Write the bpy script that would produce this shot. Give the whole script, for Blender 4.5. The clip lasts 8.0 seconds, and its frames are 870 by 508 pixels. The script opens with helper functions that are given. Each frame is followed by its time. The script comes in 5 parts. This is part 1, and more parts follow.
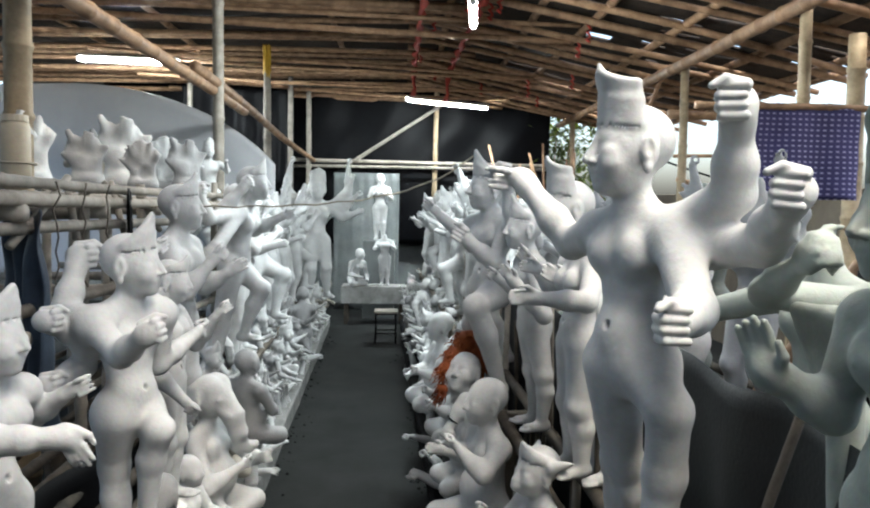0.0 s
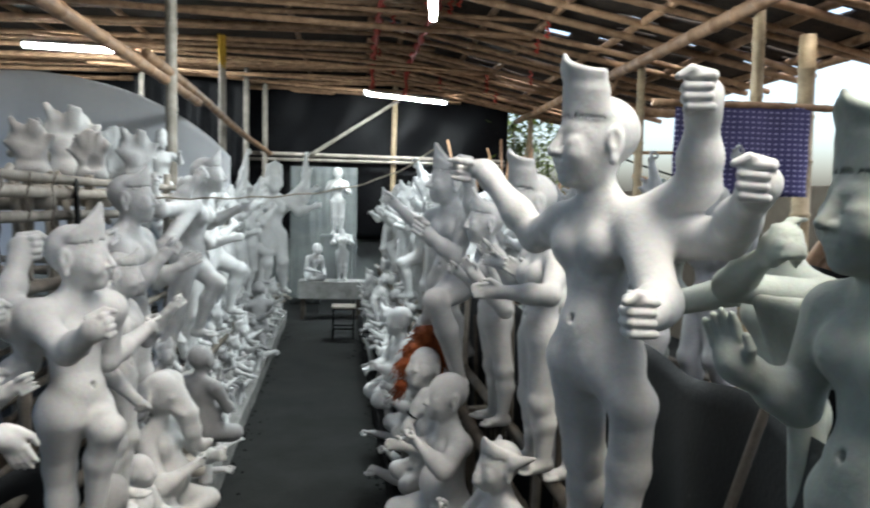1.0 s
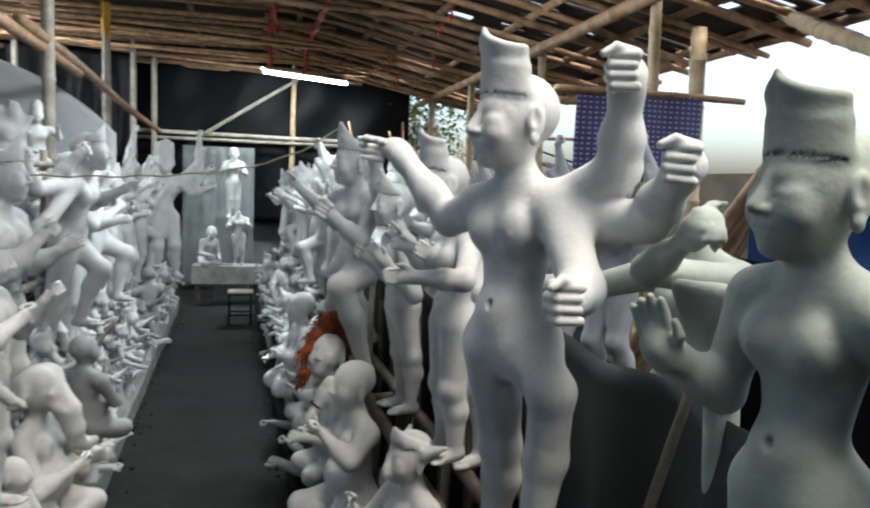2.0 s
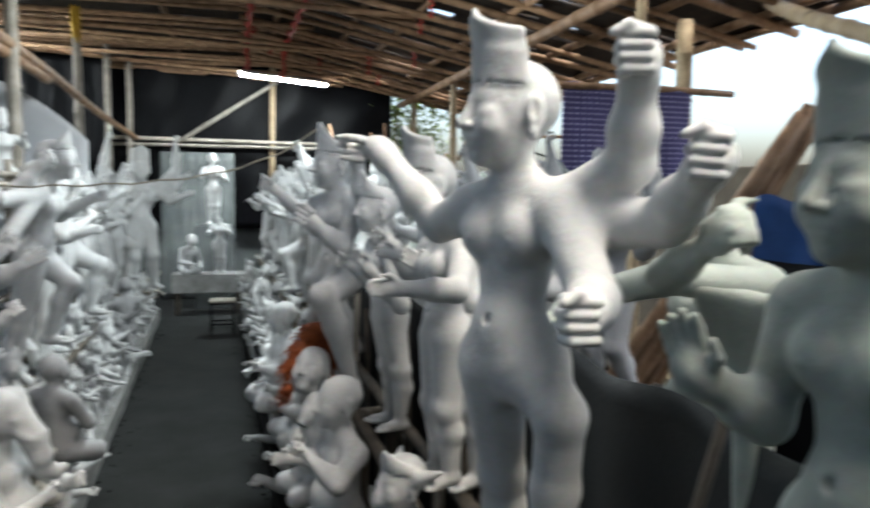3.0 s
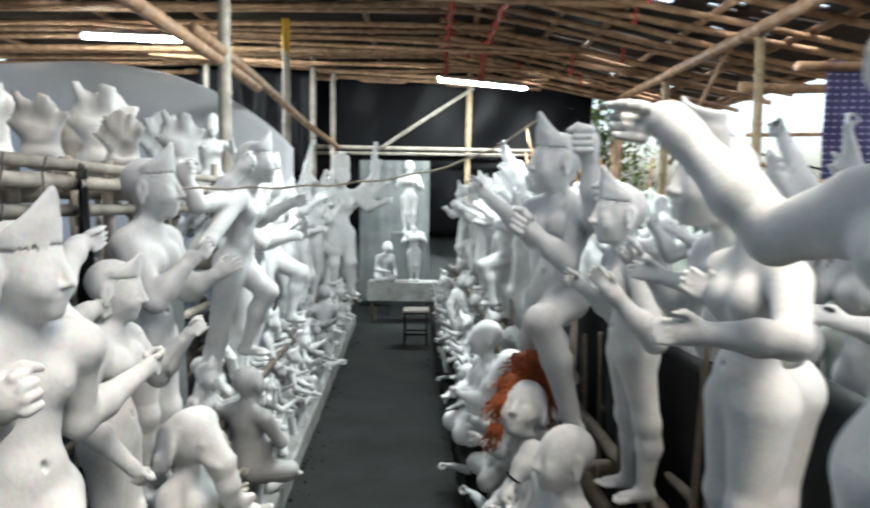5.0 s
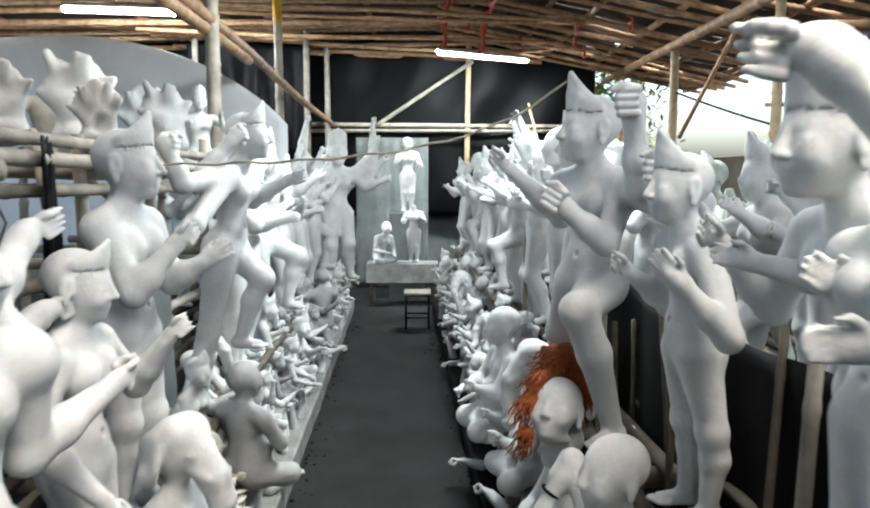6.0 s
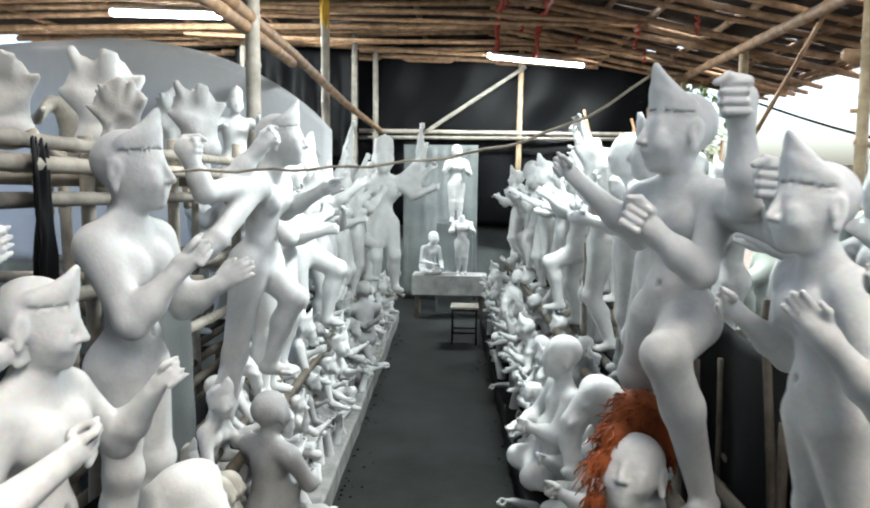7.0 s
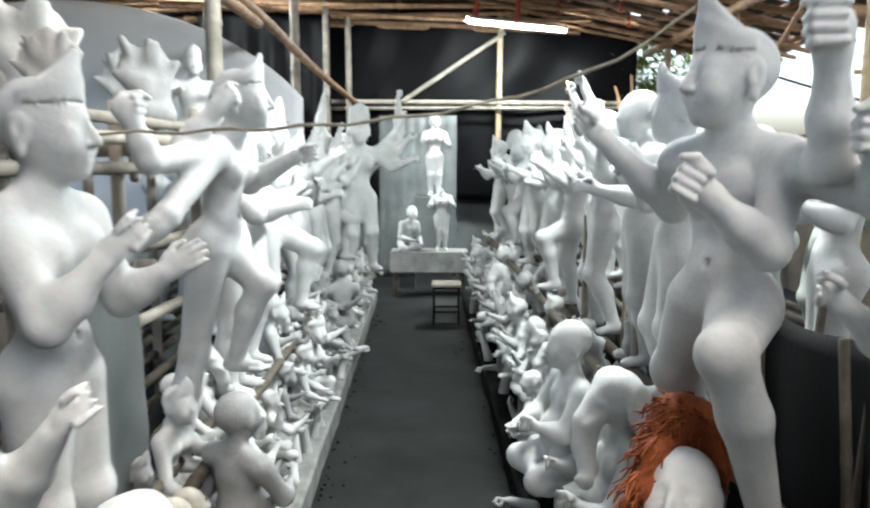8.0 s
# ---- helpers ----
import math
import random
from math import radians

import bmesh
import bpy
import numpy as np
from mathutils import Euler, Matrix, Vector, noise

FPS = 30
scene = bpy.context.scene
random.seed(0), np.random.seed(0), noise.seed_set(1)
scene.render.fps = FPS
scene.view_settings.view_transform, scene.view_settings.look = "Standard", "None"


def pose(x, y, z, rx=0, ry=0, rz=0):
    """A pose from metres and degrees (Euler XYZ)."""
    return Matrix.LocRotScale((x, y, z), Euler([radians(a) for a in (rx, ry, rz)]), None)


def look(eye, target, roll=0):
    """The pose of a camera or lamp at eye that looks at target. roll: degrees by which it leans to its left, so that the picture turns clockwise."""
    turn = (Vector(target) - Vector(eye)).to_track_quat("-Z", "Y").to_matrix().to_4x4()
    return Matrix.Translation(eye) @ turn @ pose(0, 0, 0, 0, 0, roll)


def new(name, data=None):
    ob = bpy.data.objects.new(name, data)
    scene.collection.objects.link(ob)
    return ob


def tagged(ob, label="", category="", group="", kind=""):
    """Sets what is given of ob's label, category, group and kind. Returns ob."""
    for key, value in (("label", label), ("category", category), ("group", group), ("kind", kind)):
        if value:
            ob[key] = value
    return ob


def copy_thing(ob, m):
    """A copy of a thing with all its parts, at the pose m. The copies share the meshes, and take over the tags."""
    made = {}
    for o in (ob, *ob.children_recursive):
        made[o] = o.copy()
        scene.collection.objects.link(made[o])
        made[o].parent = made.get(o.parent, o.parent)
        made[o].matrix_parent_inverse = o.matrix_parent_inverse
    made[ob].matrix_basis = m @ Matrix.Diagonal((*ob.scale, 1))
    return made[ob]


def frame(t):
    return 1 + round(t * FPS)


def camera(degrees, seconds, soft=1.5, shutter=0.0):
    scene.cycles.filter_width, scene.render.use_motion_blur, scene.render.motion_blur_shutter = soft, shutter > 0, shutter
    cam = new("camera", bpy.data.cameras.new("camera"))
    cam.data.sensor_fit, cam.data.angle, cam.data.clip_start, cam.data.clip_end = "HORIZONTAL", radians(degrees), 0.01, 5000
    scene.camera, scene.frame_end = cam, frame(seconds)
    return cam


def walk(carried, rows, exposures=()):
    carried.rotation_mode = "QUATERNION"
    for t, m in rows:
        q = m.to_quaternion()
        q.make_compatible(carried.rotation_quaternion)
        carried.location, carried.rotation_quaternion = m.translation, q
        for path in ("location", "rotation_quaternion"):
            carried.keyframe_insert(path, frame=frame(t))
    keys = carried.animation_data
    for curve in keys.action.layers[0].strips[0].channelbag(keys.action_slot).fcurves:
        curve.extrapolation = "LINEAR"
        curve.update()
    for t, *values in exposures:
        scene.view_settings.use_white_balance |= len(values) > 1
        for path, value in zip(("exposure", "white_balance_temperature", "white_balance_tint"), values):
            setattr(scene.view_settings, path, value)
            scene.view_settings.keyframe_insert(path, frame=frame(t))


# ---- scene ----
cam = camera(62.0, 8.0, soft=2.0, shutter=0.8)
PATH = [
    (0, (0.073, -0.005, 1.648), (0.161, 1.989, 1.511), 1.0),
    (0.5, (0.068, 0.005, 1.645), (0.202, 1.995, 1.494), 1.0),
    (1, (0.065, 0.029, 1.639), (0.27, 2.013, 1.492), 1.4),
    (1.5, (0.045, 0.056, 1.635), (0.418, 2.012, 1.457), 1.9),
    (1.7, (0.044, 0.076, 1.629), (0.463, 2.022, 1.448), 2.2),
    (2.8, (0.079, 0.232, 1.64), (0.646, 2.141, 1.456), 1.0),
    (3, (0.078, 0.262, 1.632), (0.597, 2.185, 1.454), 0.8),
    (3.5, (0.067, 0.353, 1.617), (0.332, 2.325, 1.42), 0.1),
    (3.6, (0.059, 0.385, 1.616), (0.354, 2.354, 1.428), 0.8),
    (4, (0.028, 0.502, 1.617), (0.232, 2.482, 1.425), -0.8),
    (4.5, (0.009, 0.621, 1.613), (0.157, 2.604, 1.399), -1.3),
    (5, (0.03, 0.758, 1.606), (0.042, 2.752, 1.447), 0.8),
    (5.2, (0.025, 0.8, 1.602), (-0.006, 2.791, 1.409), 1.0),
    (6.3, (-0.045, 1.142, 1.588), (0.002, 3.129, 1.372), 0.2),
    (6.5, (-0.039, 1.202, 1.595), (0.006, 3.192, 1.394), 0.6),
    (7, (-0.046, 1.379, 1.597), (-0.151, 3.366, 1.402), 0.7),
    (7.1, (-0.049, 1.401, 1.591), (-0.147, 3.389, 1.395), 1.0),
    (7.5, (-0.065, 1.533, 1.585), (-0.169, 3.519, 1.372), 1.0),
    (8, (-0.109, 1.717, 1.568), (-0.144, 3.699, 1.305), 0.1),
]
walk(cam, [(t, look(eye, target, roll)) for t, eye, target, roll in PATH],
     exposures=[(0.0, 3.0, 6250, 4), (1.5, 2.72, 6250, 4), (3.0, 2.74, 6250, 4), (4.0, 2.92, 6300, 4), (5.0, 3.25, 6350, 4), (6.5, 3.36, 6350, 4), (8.0, 3.4, 6400, 4)])

# ---- light ----
world = bpy.data.worlds.new("world")
scene.world = world
world.use_nodes = True
wn = world.node_tree.nodes
sky = wn.new("ShaderNodeTexSky")
sky.sky_type = "NISHITA"
sky.sun_disc = False
sky.sun_elevation = radians(66)
sky.sun_rotation = radians(140)
sky.air_density, sky.dust_density = 1.0, 6.0
wn["Background"].inputs["Strength"].default_value = 0.1
world.node_tree.links.new(sky.outputs[0], wn["Background"].inputs["Color"])
sun = new("sun", bpy.data.lights.new("sun", "SUN"))
sun.data.energy, sun.data.angle, sun.data.color = 0.12, radians(40), (1.0, 0.95, 0.88)
sun.matrix_world = look((2.6, -3.1, 9), (0, 0, 0))


# ---- materials ----
def material(name, base, dark, rough=0.8, scale=6.0, bump=0.2, fine=90.0, metal=0.0, spec=0.3, per=0.0, mid=(0.35, 0.7), lumps=0.0):
    m = bpy.data.materials.new(name)
    m.use_nodes = True
    n, l = m.node_tree.nodes, m.node_tree.links
    b = n["Principled BSDF"]
    b.inputs["Metallic"].default_value = metal
    b.inputs["Specular IOR Level"].default_value = spec
    co = n.new("ShaderNodeTexCoord")
    t1 = n.new("ShaderNodeTexNoise")
    t1.inputs["Scale"].default_value, t1.inputs["Detail"].default_value = scale, 6.0
    t1.inputs["Roughness"].default_value = 0.62
    t2 = n.new("ShaderNodeTexNoise")
    t2.inputs["Scale"].default_value, t2.inputs["Detail"].default_value = fine, 4.0
    for t in (t1, t2):
        l.new(co.outputs["Object"], t.inputs["Vector"])
    r = n.new("ShaderNodeValToRGB")
    r.color_ramp.elements[0].position, r.color_ramp.elements[1].position = mid
    r.color_ramp.elements[0].color, r.color_ramp.elements[1].color = (*dark, 1), (*base, 1)
    l.new(t1.outputs["Fac"], r.inputs["Fac"])
    mixn = n.new("ShaderNodeMix")
    mixn.data_type, mixn.blend_type = "RGBA", "MULTIPLY"
    mixn.inputs["Factor"].default_value = 0.22
    l.new(r.outputs["Color"], mixn.inputs["A"])
    l.new(t2.outputs["Color"], mixn.inputs["B"])
    out = mixn.outputs["Result"]
    if per:
        info = n.new("ShaderNodeObjectInfo")
        mr = n.new("ShaderNodeMapRange")
        mr.inputs["To Min"].default_value, mr.inputs["To Max"].default_value = 1 - per, 1 + per
        l.new(info.outputs["Random"], mr.inputs["Value"])
        hs = n.new("ShaderNodeHueSaturation")
        l.new(mr.outputs["Result"], hs.inputs["Value"])
        l.new(out, hs.inputs["Color"])
        out = hs.outputs["Color"]
    l.new(out, b.inputs["Base Color"])
    rr = n.new("ShaderNodeMapRange")
    rr.inputs["To Min"].default_value, rr.inputs["To Max"].default_value = max(rough - 0.12, 0.05), min(rough + 0.1, 1.0)
    l.new(t1.outputs["Fac"], rr.inputs["Value"])
    l.new(rr.outputs["Result"], b.inputs["Roughness"])
    bp = n.new("ShaderNodeBump")
    bp.inputs["Strength"].default_value, bp.inputs["Distance"].default_value = bump, 0.004
    l.new(t2.outputs["Fac"], bp.inputs["Height"])
    if lumps:
        t3 = n.new("ShaderNodeTexNoise")
        t3.inputs["Scale"].default_value, t3.inputs["Detail"].default_value = 15.0, 3.0
        l.new(co.outputs["Object"], t3.inputs["Vector"])
        b3 = n.new("ShaderNodeBump")
        b3.inputs["Strength"].default_value, b3.inputs["Distance"].default_value = lumps, 0.012
        l.new(t3.outputs["Fac"], b3.inputs["Height"])
        l.new(bp.outputs["Normal"], b3.inputs["Normal"])
        l.new(b3.outputs["Normal"], b.inputs["Normal"])
    else:
        l.new(bp.outputs["Normal"], b.inputs["Normal"])
    return m


def glow(name, colour, strength):
    m = bpy.data.materials.new(name)
    m.use_nodes = True
    b = m.node_tree.nodes["Principled BSDF"]
    b.inputs["Base Color"].default_value = (0.8, 0.8, 0.8, 1)
    b.inputs["Emission Color"].default_value = (*colour, 1)
    b.inputs["Emission Strength"].default_value = strength
    return m


CLAY = material("dry_clay", (0.74, 0.748, 0.735), (0.5, 0.507, 0.497), 0.85, 4.0, 0.25, per=0.06, lumps=0.22)
CLAY_DAMP = material("damp_clay", (0.45, 0.49, 0.44), (0.31, 0.345, 0.305), 0.75, 4.0, 0.25, per=0.08, lumps=0.22)
CLAY_DARK = material("grey_clay", (0.4, 0.405, 0.4), (0.27, 0.27, 0.27), 0.8, 4.0, 0.3, per=0.1, lumps=0.22)
CLAY_RAW = material("raw_clay", (0.55, 0.525, 0.465), (0.32, 0.3, 0.255), 0.9, 7.0, 0.4, per=0.1, lumps=0.22)
BAMBOO = material("bamboo", (0.42, 0.265, 0.155), (0.19, 0.11, 0.06), 0.6, 9.0, 0.3, per=0.22)
BAMBOO_TAN = material("tan_bamboo", (0.42, 0.33, 0.21), (0.22, 0.165, 0.1), 0.6, 9.0, 0.3, per=0.15)
BAMBOO_GREY = material("grey_bamboo", (0.38, 0.345, 0.295), (0.19, 0.17, 0.14), 0.75, 9.0, 0.3, per=0.2)
BAMBOO_DARK = material("dark_bamboo", (0.13, 0.11, 0.085), (0.05, 0.042, 0.033), 0.8, 9.0, 0.3, per=0.3)
KERB = material("kerb_plaster", (0.34, 0.34, 0.325), (0.16, 0.16, 0.155), 0.85, 7.0, 0.4)
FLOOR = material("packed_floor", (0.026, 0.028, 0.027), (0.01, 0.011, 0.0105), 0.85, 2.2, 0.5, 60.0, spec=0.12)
BOARD = material("dusty_board", (0.4, 0.4, 0.385), (0.22, 0.22, 0.21), 0.85, 6.0, 0.3)
THATCH = material("thatch", (0.045, 0.03, 0.02), (0.012, 0.009, 0.007), 0.9, 14.0, 0.8, 120.0)
BLACK_SHEET = material("black_sheet", (0.004, 0.0044, 0.0055), (0.002, 0.002, 0.0025), 0.5, 3.0, 0.3, 25.0, spec=0.07)
WHITE_SHEET = material("white_sheet", (0.83, 0.84, 0.85), (0.7, 0.71, 0.73), 0.7, 1.5, 0.2)
GREY_SHEET = material("grey_sheet", (0.17, 0.185, 0.18), (0.09, 0.1, 0.1), 0.6, 2.0, 0.2)
ORANGE = material("orange_cloth", (0.38, 0.1, 0.025), (0.16, 0.035, 0.01), 0.9, 12.0, 0.7, 150.0)
BLUE = material("blue_sheet", (0.03, 0.09, 0.26), (0.015, 0.05, 0.16), 0.5, 5.0, 0.3)
RED = material("red_rope", (0.42, 0.05, 0.03), (0.25, 0.03, 0.02), 0.8, 20.0, 0.3)
YELLOW = material("yellow_cloth", (0.5, 0.32, 0.03), (0.35, 0.2, 0.02), 0.8, 9.0, 0.3)
ROPE = material("jute_rope", (0.4, 0.36, 0.28), (0.25, 0.22, 0.17), 0.9, 40.0, 0.5)
# BLACK serves dark plastic and also the shade put under and behind statues
BLACK = material("black_plastic_and_shade", (0.006, 0.0062, 0.007), (0.003, 0.003, 0.0035), 0.6, 8.0, 0.2, spec=0.07)


def printed_cloth(name, base, dot, step):
    """Cloth printed with rows of small dashes."""
    m = material(name, base, tuple(v * 0.7 for v in base), 0.85, 5.0, 0.3, 200.0)
    n, l = m.node_tree.nodes, m.node_tree.links
    co = n.new("ShaderNodeTexCoord")
    se = n.new("ShaderNodeSeparateXYZ")
    l.new(co.outputs["Object"], se.inputs["Vector"])

    def wave(sock, size, limit):
        a = n.new("ShaderNodeMath")
        a.operation = "MULTIPLY"
        a.inputs[1].default_value = 2 * math.pi / size
        l.new(sock, a.inputs[0])
        b2 = n.new("ShaderNodeMath")
        b2.operation = "SINE"
        l.new(a.outputs[0], b2.inputs[0])
        g = n.new("ShaderNodeMath")
        g.operation = "GREATER_THAN"
        g.inputs[1].default_value = limit
        l.new(b2.outputs[0], g.inputs[0])
        return g.outputs[0]

    both = n.new("ShaderNodeMath")
    both.operation = "MULTIPLY"
    l.new(wave(se.outputs["X"], step, 0.1), both.inputs[0])
    l.new(wave(se.outputs["Z"], step * 0.8, 0.55), both.inputs[1])
    mixn = n.new("ShaderNodeMix")
    mixn.data_type = "RGBA"
    l.new(both.outputs[0], mixn.inputs["Factor"])
    bs = n["Principled BSDF"]
    l.new(bs.inputs["Base Color"].links[0].from_socket, mixn.inputs["A"])
    mixn.inputs["B"].default_value = (*dot, 1)
    l.new(mixn.outputs["Result"], bs.inputs["Base Color"])
    return m


PURPLE = printed_cloth("purple_print", (0.07, 0.064, 0.17), (0.3, 0.29, 0.45), 0.042)
SLATE = material("slate_sheet", (0.06, 0.085, 0.12), (0.03, 0.04, 0.06), 0.45, 5.0, 0.3)
CREAM = material("cream_plastic", (0.55, 0.48, 0.36), (0.42, 0.36, 0.26), 0.5, 6.0, 0.2)
# grey green sheet colour, darkened to hold the shade it hangs in
SHADED_SHEET = material("shaded_sheet", (0.026, 0.032, 0.033), (0.01, 0.013, 0.014), 0.6, 2.5, 0.3)
TUBE = glow("tube_light", (0.95, 0.98, 1.0), 88)
LEAF = material("leaf", (0.2, 0.26, 0.03), (0.08, 0.13, 0.02), 0.6, 8.0, 0.2)
EARTH = material("earth", (0.2, 0.17, 0.13), (0.12, 0.1, 0.08), 0.95, 3.0, 0.5)


# ---- building blocks ----
def mesh_object(name, verts, faces, mat, smooth=True):
    me = bpy.data.meshes.new(name)
    me.from_pydata(verts, [], faces)
    me.polygons.foreach_set("use_smooth", [smooth] * len(me.polygons))
    me.materials.append(mat)
    me.update()
    return me


def from_bm(name, bm, mat, smooth=False):
    me = bpy.data.meshes.new(name)
    bm.to_mesh(me)
    bm.free()
    me.polygons.foreach_set("use_smooth", [smooth] * len(me.polygons))
    me.materials.append(mat)
    return me


def part(name, bm, mat, parent, label="", smooth=False):
    ob = new(name, from_bm(name, bm, mat, smooth))
    ob.parent = parent
    if label:
        tagged(ob, label)
    return ob


def add_box(bm, lo, hi, bevel=0.0, turn=None):
    r = bmesh.ops.create_cube(bm, size=1.0)
    m = Matrix.Translation((Vector(lo) + Vector(hi)) / 2) @ Matrix.Diagonal((*(Vector(hi) - Vector(lo)), 1))
    if turn:
        m = turn @ m
    bmesh.ops.transform(bm, matrix=m, verts=r["verts"])
    if bevel:
        edges = {e for v in r["verts"] for e in v.link_edges}
        bmesh.ops.bevel(bm, geom=list(edges), offset=bevel, segments=2, affect="EDGES", profile=0.6)


def box_mesh(name, lo, hi, mat, bevel=0.0):
    bm = bmesh.new()
    add_box(bm, lo, hi, bevel)
    return from_bm(name, bm, mat)


def tube_rings(points, radii, sides=8, close=True):
    """Vertices and faces of a tube along points."""
    pts = [Vector(p) for p in points]
    verts, faces = [], []
    up = Vector((0, 0, 1))
    d0 = (pts[-1] - pts[0]).normalized()
    if abs(d0.z) > 0.9:
        up = Vector((1, 0, 0))
    for i, p in enumerate(pts):
        d = (pts[min(i + 1, len(pts) - 1)] - pts[max(i - 1, 0)]).normalized()
        a = d.cross(up).normalized()
        b = a.cross(d)
        for k in range(sides):
            w = 2 * math.pi * k / sides
            verts.append(p + (a * math.cos(w) + b * math.sin(w)) * radii[i])
    for i in range(len(pts) - 1):
        for k in range(sides):
            faces.append((i * sides + k, i * sides + (k + 1) % sides, (i + 1) * sides + (k + 1) % sides, (i + 1) * sides + k))
    if close:
        faces.append(tuple(reversed(range(sides))))
        faces.append(tuple(range((len(pts) - 1) * sides, len(pts) * sides)))
    return verts, faces


def bamboo_mesh(p0, p1, r, mat, rng, bend=0.015, sides=9):
    p0, p1 = Vector(p0), Vector(p1)
    length = (p1 - p0).length
    d = (p1 - p0) / length
    side = d.cross(Vector((0.3, 0.5, 0.8))).normalized()
    lift = d.cross(side)
    node = 0.27 + rng.random() * 0.08
    stops, s = [0.0], node * rng.uniform(0.3, 1)
    swell = [1.0]
    while s < length - 0.06:
        stops += [s - 0.02, s - 0.006, s + 0.006, s + 0.02]
        swell += [1.0, 1.13, 1.13, 1.0]
        s += node * rng.uniform(0.85, 1.15)
    stops.append(length)
    swell.append(1.0)
    b1, b2, ph = rng.uniform(-1, 1) * bend * length, rng.uniform(-1, 1) * bend * length, rng.uniform(0.7, 1.3)
    pts = [p0 + d * q + side * b1 * math.sin(math.pi * q / length) + lift * b2 * math.sin(2 * math.pi * ph * q / length) * 0.5 for q in stops]
    radii = [r * w * (1.05 - 0.16 * q / length) for w, q in zip(swell, stops)]
    v, f = tube_rings(pts, radii, sides)
    return mesh_object("bamboo", v, f, mat)


rng = random.Random(5)


def bamboo(name, p0, p1, r, label, group, mat=None, bend=0.015, parent=None):
    ob = new(name, bamboo_mesh(p0, p1, r, mat or BAMBOO, rng, bend))
    if parent:
        ob.parent = parent
        return ob
    return tagged(ob, label, "bamboo pole", group)


# ---- sculpting: rounded volumes fused into one skin ----
class Clay:
    def __init__(self):
        self.items = []

    def cap(self, a, b, ra, rb=None, k=0.02):
        self.items.append(("c", np.array(a, float), np.array(b, float), ra, ra if rb is None else rb, k, 1))
        return self

    def ell(self, c, r, k=0.02, turn=None, sign=1):
        m = np.eye(3) if turn is None else np.array(turn, float)
        self.items.append(("e", np.array(c, float), m, np.array(r, float), None, k, sign))
        return self

    def skin(self, voxel):
        lo, hi = np.full(3, 1e9), np.full(3, -1e9)
        boxes = []
        for it in self.items:
            if it[0] == "c":
                rad = max(it[3], it[4])
                a, b = np.minimum(it[1], it[2]) - rad, np.maximum(it[1], it[2]) + rad
            else:
                rad = it[3].max()
                a, b = it[1] - rad, it[1] + rad
            boxes.append((a, b))
            if it[6] > 0:
                lo, hi = np.minimum(lo, a), np.maximum(hi, b)
        lo, hi = lo - 3 * voxel, hi + 3 * voxel
        n = np.ceil((hi - lo) / voxel).astype(int) + 1
        f = np.full(n, 0.2, np.float32)
        axes = [lo[i] + voxel * np.arange(n[i]) for i in range(3)]
        for it, (a, b) in zip(self.items, boxes):
            k = it[5]
            pad = k + 2.5 * voxel
            i0 = np.clip(np.floor((a - pad - lo) / voxel).astype(int), 0, n)
            i1 = np.clip(np.ceil((b + pad - lo) / voxel).astype(int) + 1, 0, n)
            if (i1 <= i0).any():
                continue
            s = tuple(slice(p, q) for p, q in zip(i0, i1))
            X, Y, Z = (axes[j][s[j]].reshape([-1 if m == j else 1 for m in range(3)]) for j in range(3))
            if it[0] == "c":
                p, q, ra, rb = it[1], it[2], it[3], it[4]
                v = q - p
                t = np.clip(((X - p[0]) * v[0] + (Y - p[1]) * v[1] + (Z - p[2]) * v[2]) / max(v @ v, 1e-12), 0, 1)
                d = np.sqrt((X - p[0] - t * v[0]) ** 2 + (Y - p[1] - t * v[1]) ** 2 + (Z - p[2] - t * v[2]) ** 2) - (ra + (rb - ra) * t)
            else:
                c, m, r = it[1], it[2], it[3]
                x, y, z = X - c[0], Y - c[1], Z - c[2]
                q = [(m[0, j] * x + m[1, j] * y + m[2, j] * z) / r[j] for j in range(3)]
                k0 = np.sqrt(q[0] ** 2 + q[1] ** 2 + q[2] ** 2) + 1e-9
                k1 = np.sqrt((q[0] / r[0]) ** 2 + (q[1] / r[1]) ** 2 + (q[2] / r[2]) ** 2) + 1e-9
                d = k0 * (k0 - 1) / k1
            old = f[s]
            if it[6] > 0:
                h = np.maximum(k - np.abs(old - d), 0) / k
                f[s] = np.minimum(old, d) - h * h * k * 0.25
            else:
                h = np.maximum(k - np.abs(old + d), 0) / k
                f[s] = np.maximum(old, -d) + h * h * k * 0.25
        return surface(f, lo, voxel)


